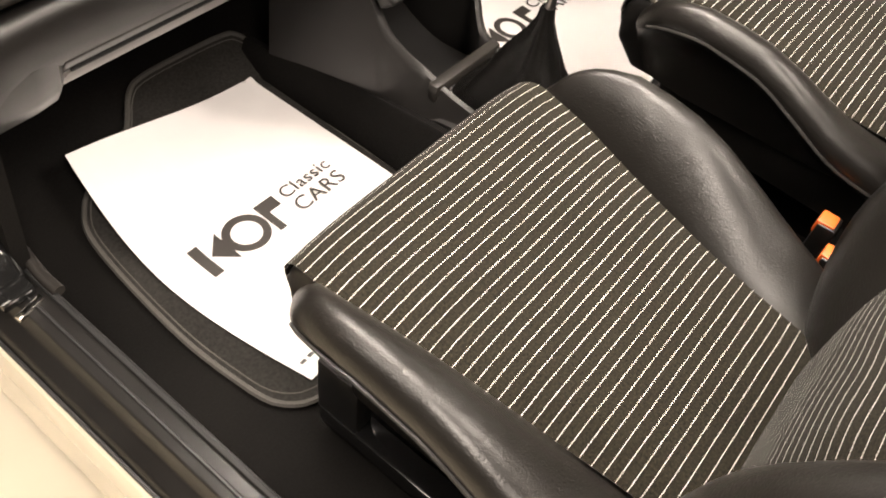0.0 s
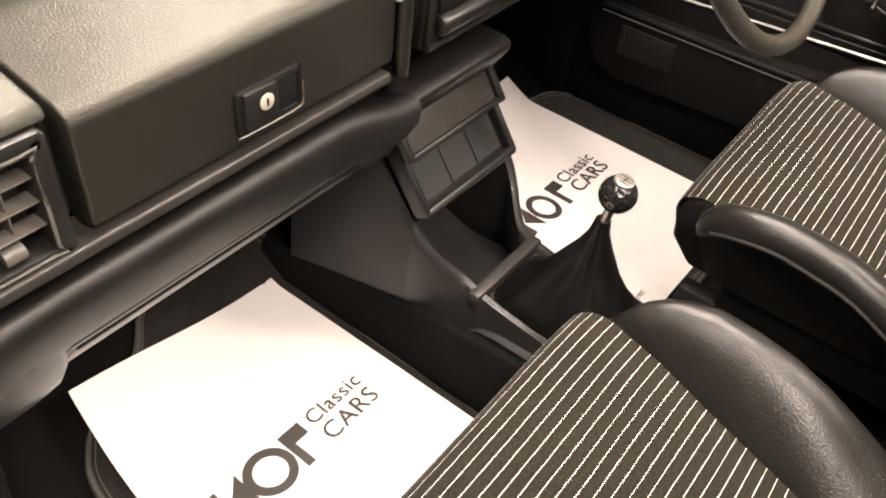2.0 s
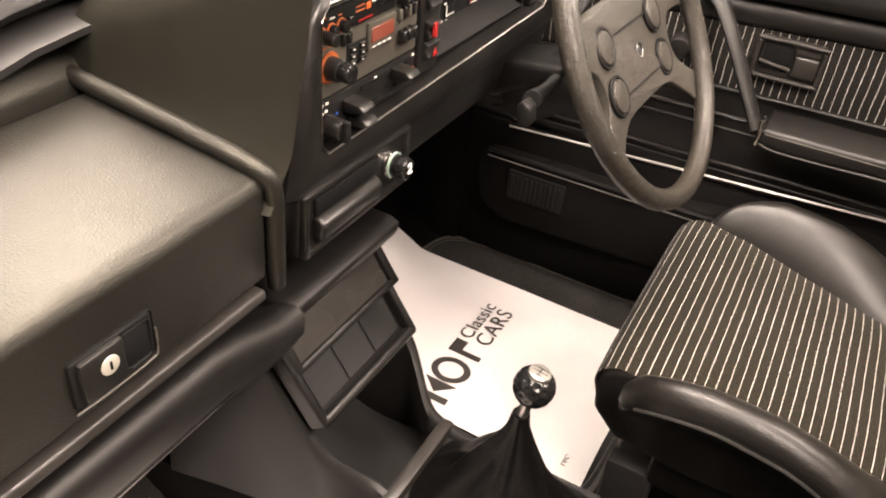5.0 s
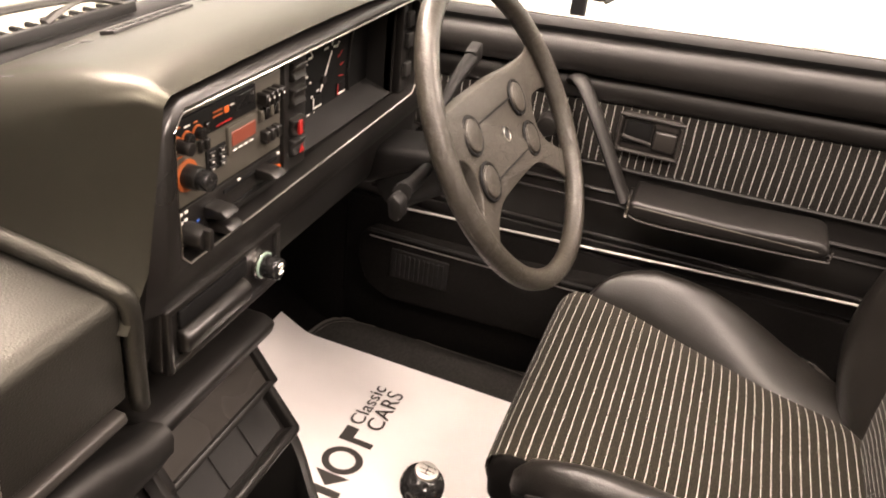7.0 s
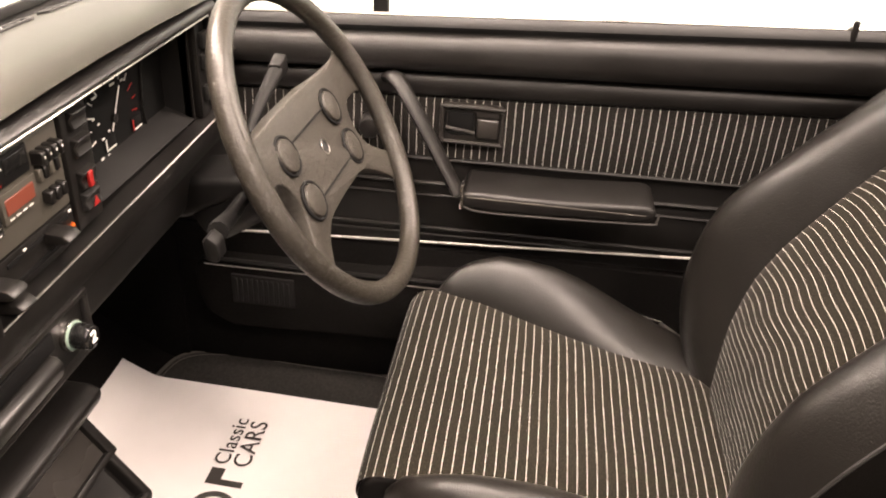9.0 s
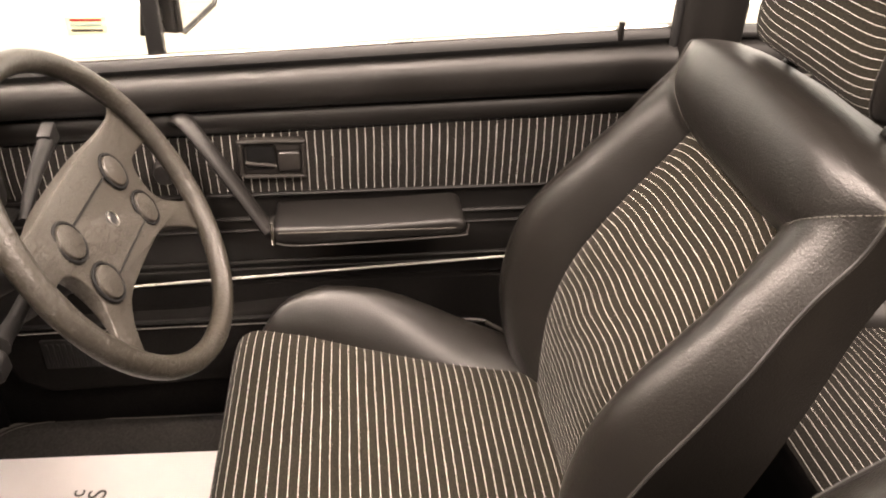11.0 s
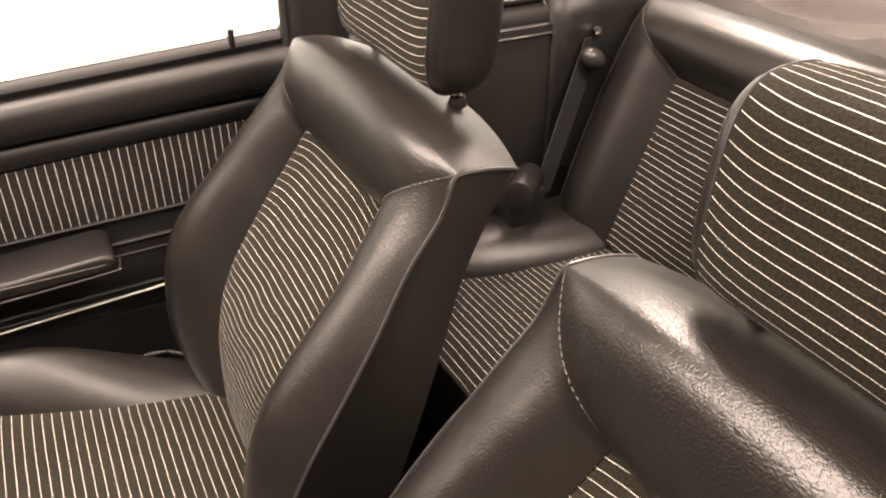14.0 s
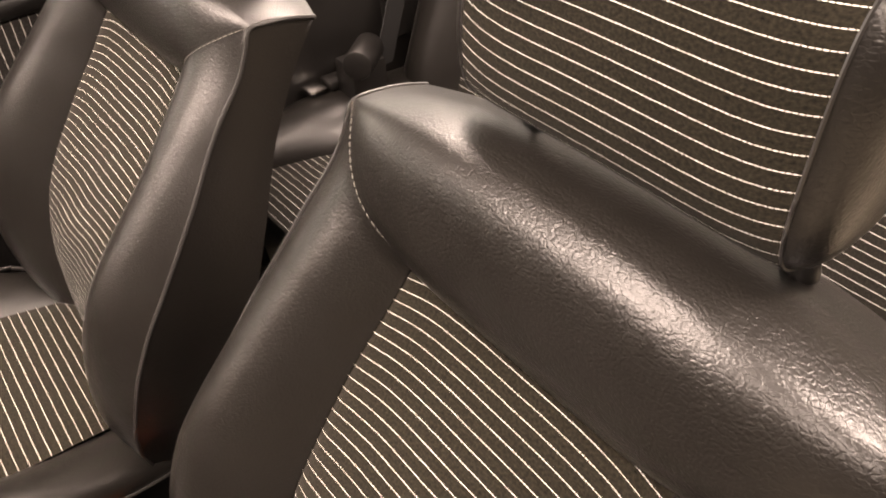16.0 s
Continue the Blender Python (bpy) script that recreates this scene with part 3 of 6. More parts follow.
        sheet(flank, [0, 0.06, 0.14, 0.25, 0.4, 0.58, 0.78, 0.92, 1.0], span(0, 1, 30), bm=bm)
    sheet(lambda u, v: back_point(u * back_w(v) * 0.99, v + 0.0169 * (1 - abs(u) ** 2.6) * max(0.0, v / 0.507) ** 5, rear_d(v) - 0.024 * (1 - abs(u) ** 2.5)), span(-1, 1, 15), span(-0.06, 0.507, 24), bm=bm)
    sheet(lambda u, q: back_point(u * back_w(-0.06), -0.06, 0.03 - 0.06 * q), span(-1, 1, 5), [0, 0.5, 1], bm=bm)
    bmesh.ops.remove_doubles(bm, verts=bm.verts, dist=0.0006)
    part("backrest_shell", bm, VINYL, s, "black vinyl side and rear cover", sharp=50)
    for side in (-1, 1):
        line = [back_point(side * (back_w(v) + 0.001), v, piping_d(v) + 0.001) for v in span(-0.055, 0.491, 40)]
        line += [back_point(side * 0.2308 * (1 - 0.01 * q * q), 0.4945 + 0.012 * (1 - (1 - q) ** 2.2), -0.0084 - 0.0676 * q) for q in (0.06, 0.16, 0.3, 0.5, 0.75, 1.0)]
        part("piping", tube(smoothed(line, 2), 0.0022, 6), PIPING, cover)
        part("stitching", thread(stitch[0 if side < 0 else 1], bmesh.new()), THREAD, cover)
    # head restraint
    hz0, hz1, hy0, hy1, HW = 0.751, 0.905, -0.636, -0.726, 0.1185
    def hr(u, t):
        """Round the cushion from front bottom (t 0) up the front, over the top and down the rear (t 1)."""
        n = 3.4
        a = -math.pi * 0.80 + t * math.pi * 1.98
        ca, sa = math.cos(a), math.sin(a)
        r = (abs(ca) ** n + abs(sa) ** n) ** (-1 / n) * (1 - 0.035 * abs(u) ** 7)
        y = (hy0 + hy1) / 2 + (hy0 - hy1) / 2 * r * ca * (1 - 0.05 * u * u)
        z = (hz0 + hz1) / 2 + (hz1 - hz0) / 2 * r * sa
        return Vector((SX + u * HW, y - 0.10 * (z - hz0), z - 0.004 * u * u))
    us, ts = [-1, -0.97, -0.93, -0.87, -0.78] + span(-0.66, 0.66, 9) + [0.78, 0.87, 0.93, 0.97, 1], span(0, 1, 60)
    ha = arcs(hr, us, ts)
    h = part("headrest_cloth", sheet(hr, us, ts, lambda u, v, i, j: (ha(u, v, i, j)[0], (ha(u, v, i, j)[1] - 0.009 * max(0.0, u if u > 0 else -u) ** 5) * 1.26)), CLOTH, s, "pinstriped cloth head restraint cushion")
    for side in (-1, 1):
        ring0 = [hr(side, t) for t in ts]
        c = sum(ring0, Vector()) / len(ring0)
        rings = [ring0]
        for ox, sc in ((0.002, 0.985), (0.005, 0.965), (0.009, 0.925), (0.0135, 0.85), (0.0175, 0.72), (0.0200, 0.52), (0.0212, 0.25)):
            rings.append([Vector((SX + side * (HW + ox), c.y + (p.y - c.y) * sc, c.z + (p.z - c.z) * sc)) for p in ring0])
        g = part("headrest_side", loft(rings), VINYL, h, "black vinyl end of the head restraint")
        part("side_seam", tube([p + Vector((side * 0.0008, 0, 0)) for p in ring0], 0.0011, 5), PIPING, h)
        part("post", cyl((SX + side * 0.103, -0.692, 0.72), (SX + side * 0.103, -0.695, 0.79), 0.0045, n=12), CHROME, s, "chrome post")
        part("post_sleeve", cyl((SX + side * 0.103, -0.690, 0.728), (SX + side * 0.103, -0.691, 0.740), 0.011, 0.008, n=14, bevel=0.002), PLASTIC, s)
    return s


driver_seat = front_seat()
passenger_seat = copy_thing(driver_seat, pose(-0.310, -0.25, 0.0))
for piece in passenger_seat.children:
    if piece.name.startswith(("headrest", "side_seam")):
        piece.location.x += 0.009

part("recline_lever", tube([(0.602, -0.335, 0.236), (0.600, -0.355, 0.237), (0.598, -0.378, 0.234)], 0.0045, 8), CHROME, driver_seat, "chrome recline lever")
part("lever_rod", tube([(0.598, -0.378, 0.234), (0.590, -0.415, 0.215), (0.585, -0.46, 0.205)], 0.003, 8), STEEL, driver_seat)

# ---- rear seat ----


def rear_seat():
    s = thing("rear_seat", (0, -1.0, 0.0), "rear bench seat in black vinyl with pinstriped cloth panels", "car seat")
    Y0, Z0 = -1.13, 0.30

    def bp(x, v, d):
        r = radians(20)
        return Vector((x, Y0 - v * math.sin(r) + d * math.cos(r), Z0 + v * math.cos(r) + d * math.sin(r)))

    cloth_w = lambda y: ease([(-1.14, 0.455), (-1.0, 0.470), (-0.90, 0.490), (-0.83, 0.520), (-0.735, 0.555)], y)

    def cush(u, w):
        y = -0.735 - w * 0.410
        z = lerp([(0, 0.262), (0.06, 0.285), (0.3, 0.297), (1, 0.305)], w) - 0.012 * abs(u) ** 4
        return Vector((u * cloth_w(y), y, z))

    us, ws = span(-1, 1, 41), span(0, 1, 24)
    part("cushion_cloth", sheet(cush, us, ws, arcs(cush, us, ws)), REAR_CLOTH, s)
    part("cushion_front", prism([(-0.737, 0.262), (-0.730, 0.24), (-0.750, 0.08), (-0.815, 0.06), (-0.815, 0.25)], -0.50, 0.50, 0.012, 3), VINYL_SMOOTH, s)
    for side in (-1, 1):
        rings = []
        for y in (-0.737, -0.77, -0.81, -0.85, -0.90, -0.95, -1.05, -1.15):
            e = ease([(-1.12, 0.026), (-0.95, 0.038), (-0.80, 0.014), (-0.747, -0.01)], y)
            c = cloth_w(y)
            rings.append([Vector((side * x, y, z)) for x, z in ((c - 0.012, 0.285), (c + (0.60 - c) * 0.2, 0.300 + e * 0.7), (c + (0.60 - c) * 0.5, 0.302 + e), (c + (0.60 - c) * 0.85, 0.302 + e), (0.618, 0.292 + e), (0.626, 0.2), (c - 0.012, 0.2))])
        part("cushion_bolster", loft(rings), VINYL, s, sharp=70)
    back = lambda u, v: bp(u * 0.46, v, 0.002 + 0.010 * math.sin(math.pi * v / 0.31) * (1 - u**4))
    us, vs = span(-1, 1, 41), span(0, 0.31, 24)
    part("backrest_cloth", sheet(back, us, vs, arcs(back, us, vs)), REAR_CLOTH, s)
    roll = lambda q: ease([(0.0, 0.0), (0.12, 0.016), (0.4, 0.036), (0.7, 0.034), (1.0, 0.006)], q)
    wide = lambda v: ease([(-0.02, 0.60), (0.2, 0.612), (0.34, 0.606), (0.40, 0.592)], v)
    bm, stitch = padded_frame(bp, lambda v: 0.46, wide, lambda v: 0.0, lambda v: ease([(-0.02, 0.012), (0.40, 0.0)], v), lambda v: 0.038, roll, -0.02, 0.31, 0.412, 0.020, -0.085, -0.01, 0.010)
    cover = part("backrest_bolster", bm, VINYL, s, "black vinyl padded surround", sharp=80)
    for side in (-1, 1):
        part("stitching", thread(stitch[0 if side < 0 else 1], bmesh.new()), THREAD, cover)
        line = [bp(side * (wide(v) + 0.001), v, 0.012 - 0.012 * (v + 0.02) / 0.42) for v in span(-0.02, 0.397, 24)] + [bp(side * 0.590, 0.405 + 0.014 * q, -0.004 - 0.08 * q) for q in (0.1, 0.5, 1.0)]
        part("piping", tube(line, 0.0025, 6), PIPING, cover)
        part("backrest_side", sheet(lambda q, v: bp(side * wide(v) * (1 - 0.015 * q), v + 0.02 * q * max(0.0, v) / 0.4, 0.012 - 0.012 * (v + 0.02) / 0.42 - 0.097 * q), span(0, 1, 4), span(-0.02, 0.40, 12)), VINYL, s)
    part("backrest_shell", prism([(-1.16, 0.2), (-1.15, 0.3), (-1.29, 0.66), (-1.37, 0.66), (-1.23, 0.2)], -0.60, 0.60, 0.005), CARPET, s)
    return s


rear_seat()
cover = thing("hood_cover", (0, -1.6, 0.66), "folded soft roof under creased grey vinyl behind the bench", "hood cover")
fold = lambda x, y: Vector((x, y, 0.700 + 0.016 * math.sin(x * 7) * math.sin(y * 9) + 0.010 * math.sin(x * 17 + y * 5) + 0.005 * math.sin(x * 41 - y * 23) - 3.2 * max(0.0, y + 1.36)))
part("cover_sheet", sheet(fold, span(-0.64, 0.64, 60), span(-1.95, -1.30, 50), thick=0.02), TONNEAU, cover)

# ---- the car's shell ----
shell = thing("floor", (0, 0, 0), "car floor covered with black carpet", "car floor", kind="structure")
part("carpet", sheet(lambda x, y: Vector((x, y, floor_z(y))), span(-0.61, 0.64, 26), span(-1.3, 0.86, 60), thick=0.02), CARPET, shell)
part("bulkhead", box(-0.66, 0.66, 0.86, 0.88, 0.0, 0.70, 0), CARPET, shell)
part("underbody", box(-0.66, 0.66, -1.9, 0.86, -0.10, -0.022, 0), MATTE, shell)

sill = thing("door_sill", (-0.64, 0, 0.0), "gloss black painted door sill with rubber strips", "door sill", kind="structure")
part("sill_body", prism([(-0.600, -0.02), (-0.606, 0.075), (-0.617, 0.088), (-0.648, 0.088), (-0.655, 0.066), (-0.674, 0.056), (-0.681, 0.045), (-0.681, -0.2), (-0.60, -0.2)], -1.0, 0.44, 0.003, axis="y"), PLASTIC, sill)
part("outer_skin", prism([(-0.6815, 0.040), (-0.688, 0.034), (-0.694, -0.02), (-0.69, -0.20), (-0.6815, -0.20)], -1.0, 0.44, 0.003, axis="y"), CREAM, sill, "cream painted outer sill")
part("seal", tube([(-0.612, y, 0.088) for y in span(-1.0, 0.40, 30)], 0.005, 8), RUBBER, sill, "rubber door seal")
part("strip", tube([(-0.634, y, 0.0895) for y in span(-1.0, 0.36, 8)], 0.0025, 6), RUBBER, sill)
part("edge_trim", tube([(-0.682, y, 0.045) for y in span(-1.0, 0.44, 8)], 0.003, 6), RUBBER, sill)
part("footwell_side", sheet(lambda y, z: Vector((-0.603 + 0.02 * min(1, max(0, (z - 0.1) * 5)), y, z)), span(0.33, 0.86, 12), span(-0.01, 0.40, 12), thick=0.02), CARPET, sill)
for x in (-0.665, 0.645):
    part("kick_panel", box(x, x + 0.02, 0.44, 0.88, -0.02, 0.68, 0), CARPET, shell)
post = thing("windscreen_pillar", (-0.64, 0.34, 0.0), "gloss black painted pillar foot beside the sill", "car pillar", kind="structure")
part("pillar_skin", prism([(0.320, 0.080), (0.308, 0.100), (0.330, 0.130), (0.37, 0.165), (0.46, 0.185), (0.46, 0.05)], -0.675, -0.618, 0.012, 3), GLOSS, post)
part("pillar_lip", tube(smoothed([(-0.606, 0.275, 0.092), (-0.606, 0.31, 0.094), (-0.600, 0.37, 0.100), (-0.600, 0.44, 0.12)], 5), 0.008, 10), PLATE, post, "curved grey-black trim lip")
part("bright_clip", box(-0.019, 0.019, -0.0045, 0.0045, 0.0, 0.007, 0.002, m=Matrix.Translation((-0.641, 0.279, 0.088)) @ Matrix.Rotation(radians(14), 4, "Z")), CHROME, post, "chrome clip")
part("clip_block", box(-0.664, -0.622, 0.292, 0.315, 0.088, 0.104, 0.004), GLOSS, post)

# ---- mats and paper sheets ----


def mat_outline(points, x_flip=1, shift=0.0):
    return [Vector((p.x * x_flip + shift, p.y, 0)) for p in smoothed([(x, y, 0) for x, y in points], 5, True)]


def floor_mat(outline, label):
    m = thing("floor_mat", (sum(p.x for p in outline) / len(outline), 0.2, 0.0), label, "car mat", "floor mats")
    bm = bmesh.new()
    c = Vector((sum(p.x for p in outline) / len(outline), sum(p.y for p in outline) / len(outline), 0))
    fr = (1.0, 0.92, 0.8, 0.65, 0.5, 0.35, 0.2, 0.08)
    place = lambda p, dz: Vector((p.x, p.y, floor_z(p.y) + dz))
    top = [[place(c + (p - c) * f, 0.010) for p in outline] for f in fr]
    low = [place(p, 0.001) for p in outline]
    loft([low] + top, caps=False, bm=bm)
    bm.faces.new([bm.verts.new(p) for p in top[-1]])
    bmesh.ops.remove_doubles(bm, verts=bm.verts, dist=0.0001)
    part("carpet", bm, MAT, m)
    part("binding", tube([place(p, 0.008) for p in outline], 0.0045, 6, True), BINDING, m, "stitched grey edge binding")
    part("stitching", tube([place(c + (p - c) * 0.962, 0.0105) for p in outline], 0.0008, 4, True), THREAD, m)
    return m


P_MAT = [(-0.522, 0.09), (-0.505, 0.015), (-0.44, -0.015), (-0.25, -0.02), (-0.12, -0.01), (-0.110, 0.10), (-0.110, 0.30), (-0.104, 0.42), (-0.094, 0.515), (-0.104, 0.542), (-0.130, 0.550), (-0.21, 0.553), (-0.285, 0.552), (-0.317, 0.540), (-0.362, 0.498), (-0.44, 0.468), (-0.481, 0.433), (-0.509, 0.370), (-0.525, 0.2)]
floor_mat(mat_outline(P_MAT), "dark grey carpet mat with stitched edge in the passenger footwell")
floor_mat([p for p in mat_outline([(0.655 - 0.0, 0.05), (0.66, 0.20), (0.665, 0.36), (0.645, 0.445), (0.59, 0.47), (0.50, 0.47), (0.36, 0.46), (0.22, 0.44), (0.15, 0.36), (0.15, 0.10), (0.17, 0.0), (0.30, -0.02), (0.52, -0.02), (0.62, 0.0)])], "dark grey carpet mat with stitched edge in the driver footwell")


def paper_sheet(x0, x1, y0, y1, lift, label, skew=0.0, bow=0.0):
    p = thing("paper_mat", ((x0 + x1) / 2, (y0 + y1) / 2, 0.012), label, "paper sheet", "paper mats")

    def at(u, v):
        x, y = x0 + (x1 - x0) * u + skew * v + bow * math.sin(math.pi * v) * (1 - u) ** 5, y0 + (y1 - y0) * v
        bend = lift * max(0.0, v - 0.45) ** 2 * 3.3 * (1 - u) ** 1.2 + 0.010 * max(0, v - 0.5) * math.sin(u * 5 + 1)
        near = 0.006 * math.sin(u * 9) * (1 - v)
        return Vector((x, y, max(floor_z(y), 0) * 0.8 + 0.0145 + bend + max(0, near)))

    part("sheet", sheet(at, span(0, 1, 25), span(0, 1, 30), thick=0.0006), PAPER, p)
    W, H = x1 - x0, y1 - y0

    def flat(bm, dx0, dx1, dy0, dy1, sk=0.0):
        """A printed patch on the sheet, in metres from its near left corner."""
        sheet(lambda a, b: at((a + sk * (b - dy0)) / W, b / H) + Vector((0, 0, 0.0006)), span(dx0, dx1, 4), span(dy0, dy1, 3), bm=bm)
    return p, at, flat


def print_marks(p, at, flat, W, H, ox, oy, k):
    """The printed mark: three heavy grey shapes and two words."""
    bm = bmesh.new()
    s = 0.058
    flat(bm, ox, ox + 0.013, oy, oy + s)
    bm.faces.new([bm.verts.new(at((ox + a * k) / W, (oy + b) / H) + Vector((0, 0, 0.0006))) for a, b in ((0.017, s / 2), (0.043, 0.0), (0.043, s))])
    cx, cy = ox + 0.076 * k, oy + s / 2
    n = 26
    for j in range(n):
        a0, a1 = radians(j * 360 / n), radians((j + 1) * 360 / n)
        q = [at((cx + r * math.cos(a)) / W, (cy + r * 1.04 * math.sin(a)) / H) + Vector((0, 0, 0.0006)) for r, a in ((0.0205, a0), (0.032, a0), (0.032, a1), (0.0205, a1))]
        bm.faces.new([bm.verts.new(c) for c in q])
    fx = ox + 0.114 * k
    flat(bm, fx, fx + 0.012, oy, oy + s)
    flat(bm, fx + 0.012, fx + 0.034, oy + s * 0.62, oy + s)
    part("printed_mark", bm, INK, p, "heavy dark grey printed shapes")
    o = at((ox + 0.160 * k) / W, (oy + 0.035) / H)
    n0 = at((ox + 0.25 * k) / W, (oy + 0.035) / H)
    turn = math.atan2(n0.y - o.y, n0.x - o.x)
    tilt = -math.asin(max(-1, min(1, (n0.z - o.z) / (n0 - o).length)))
    for text, dy, size in (("Classic", 0.036, 0.0345 * k), ("CARS", 0.002, 0.0400 * k)):
        e = at((ox + 0.160 * k) / W, (oy + dy) / H)
        words(text, Matrix.Translation((e.x, e.y, e.z + 0.0024)) @ Euler((0, tilt, turn)).to_matrix().to_4x4(), size, INK, "printed_word", p)


p, at, flat = paper_sheet(-0.462, -0.132, 0.012, 0.480, 0.045, "white printed paper sheet lying on the passenger mat", bow=-0.028)
print_marks(p, at, flat, 0.327, 0.466, 0.037, 0.198, 0.91)
bm = bmesh.new()
for j in range(5):
    flat(bm, 0.010 + j * 0.012, 0.018 + j * 0.012, 0.022, 0.027)
part("small_print", bm, INK, p)
p, at, flat = paper_sheet(0.196, 0.553, 0.0, 0.53, 0.0, "white printed paper sheet lying on the driver mat", 0.018)
print_marks(p, at, flat, 0.37, 0.53, 0.022, 0.234, 1.02)
e = at(0.05, 0.06)
words("recycle", Matrix.Translation((e.x, e.y, e.z + 0.002)), 0.015, INK, "printed_word", p)

# ---- dashboard ----
dash = thing("dashboard", (0, 0.40, 0.36), "black grained vinyl dashboard with instrument hood over the driver side", "dashboard")
pad = part("dash_body", prism([(0.285, 0.475), (0.285, 0.575), (0.42, 0.600), (0.60, 0.60), (0.60, 0.40), (0.36, 0.40)], -0.655, -0.10, 0.004), DASH, dash)
# rear ledge below the windscreen
part("ledge", prism([(0.424, 0.600), (0.428, 0.632), (0.440, 0.645), (0.452, 0.652), (0.462, 0.640), (0.462, 0.58)], -0.655, -0.10, 0.006, 3), DASH, dash)
lid = part("glovebox_lid", prism([(0.263, 0.488), (0.250, 0.494), (0.247, 0.582), (0.2515, 0.590), (0.260, 0.594), (0.421, 0.620), (0.421, 0.606), (0.281, 0.577), (0.281, 0.488)], -0.482, -0.146, 0.003, 3), DASH, dash, "grained glovebox lid with a wide top")
part("latch_recess", box(-0.346, -0.274, 0.2455, 0.250, 0.506, 0.548, 0.004, 3), DARKTRIM, lid)
# Black plate put on the latch for the shade in its finger well.
part("finger_well_shade", box(-0.302, -0.279, 0.2448, 0.247, 0.511, 0.543, 0.003), DIAL_SHADE, lid)
part("latch", box(-0.340, -0.303, 0.2410, 0.250, 0.509, 0.545, 0.003), SOFT, lid, "push latch")
part("latch_rim", tube(smoothed([(-0.347, 0.2452, 0.5055), (-0.31, 0.2446, 0.5050), (-0.280, 0.2446, 0.5060), (-0.2745, 0.2446, 0.511), (-0.2738, 0.2450, 0.530)], 6), 0.0011, 6), STEEL, lid)
part("lock", cyl((-0.318, 0.242, 0.531), (-0.318, 0.2398, 0.531), 0.0076, n=24, bevel=0.0008), LOCK, lid, "round chrome key lock")
part("keyhole", box(-0.3190, -0.3170, 0.2392, 0.2400, 0.5275, 0.5345, 0.0003), DIAL_SHADE, lid)
# side vent
SLAT = surface("grey_vent_plastic", (0.085, 0.078, 0.070), 0.34, vary=0.15)
bm = box(-0.655, -0.492, 0.30, 0.42, 0.47, 0.592, 0.006)
vent = part("vent_housing", bm, DASH, dash)
bm = bmesh.new()
for b in ((-0.655, -0.497, 0.251, 0.31, 0.572, 0.588), (-0.655, -0.497, 0.251, 0.31, 0.474, 0.492), (-0.511, -0.495, 0.251, 0.31, 0.476, 0.586), (-0.655, -0.640, 0.251, 0.31, 0.476, 0.586)):
    box(*b, bevel=0.004, bm=bm)
part("vent_frame", bm, PLASTIC, vent)
for k in range(3):
    z = 0.512 + k * 0.0205
    part("slat", box(-0.642, -0.510, 0.256, 0.272, z, z + 0.0020, 0.0006, 1), SLAT, vent)
part("vent_back", box(-0.645, -0.505, 0.288, 0.295, 0.48, 0.585, 0), DIAL_SHADE, vent)
for k in range(4):
    x = -0.620 + k * 0.029
    part("slat", box(x, x + 0.0018, 0.260, 0.280, 0.490, 0.574, 0.0006, 1), SLAT, vent)
part("thumb_wheel", cyl((-0.546, 0.260, 0.500), (-0.530, 0.260, 0.500), 0.007, n=18, bevel=0.001), SLAT, vent)
part("vent_rim", tube(smoothed([(-0.654, 0.2515, 0.5765), (-0.516, 0.2515, 0.5765), (-0.5095, 0.2515, 0.570), (-0.5095, 0.2515, 0.494), (-0.516, 0.2515, 0.4875), (-0.654, 0.2515, 0.4875)], 2), 0.0016, 6), SLAT, vent)
part("top_slope", prism([(0.255, 0.59), (0.262, 0.600), (0.425, 0.628), (0.425, 0.59)], -0.655, -0.488, 0.004), DASH, vent)

# instrument hood
def hood_ring(y):
    xl = ease([(0.235, -0.118), (0.30, -0.138), (0.43, -0.160), (0.46, -0.165)], y)
    xt = ease([(0.235, -0.088), (0.30, -0.110), (0.43, -0.150), (0.46, -0.160)], y)
    zt = ease([(0.235, 0.728), (0.262, 0.7375), (0.30, 0.7375), (0.40, 0.717), (0.443, 0.699)], y)
    r = ease([(0.235, 0.012), (0.262, 0.017), (0.30, 0.030), (0.36, 0.048), (0.443, 0.062)], y)
    pts = [(xl - 0.03, 0.56)]
    pts += [(xl, 0.60), (xl + (xt - xl) * 0.5, 0.60 + (zt - r - 0.60) * 0.5)]
    for k in range(9):
        a = math.pi / 2 * k / 8
        pts.append((xt + 1.25 * r * (1 - math.cos(a)), zt - r + r * math.sin(a)))
    pts += [(x, zt + 0.006 * math.sin(math.pi * (x + 0.07) / 0.52)) for x in (0.0, 0.08, 0.16, 0.24, 0.32, 0.40)]
    for k in range(6):
        a = math.pi / 2 * k / 5
        pts.append((0.43 + 0.02 * math.sin(a), zt - 0.02 + 0.02 * math.cos(a)))
    pts += [(0.455, 0.64), (0.46, 0.56)]
    return [Vector((x, y, z)) for x, z in pts]


hood = part("instrument_hood", loft([hood_ring(y) for y in (0.240, 0.245, 0.26, 0.285, 0.32, 0.37, 0.40, 0.425, 0.438, 0.443)], closed=False), HOODTOP, dash, "raised hood with rounded shoulders", sharp=60)
part("top_pad", prism([(0.30, 0.60), (0.44, 0.60), (0.44, 0.690), (0.40, 0.69)], 0.44, 0.66, 0.006), DASH, dash)
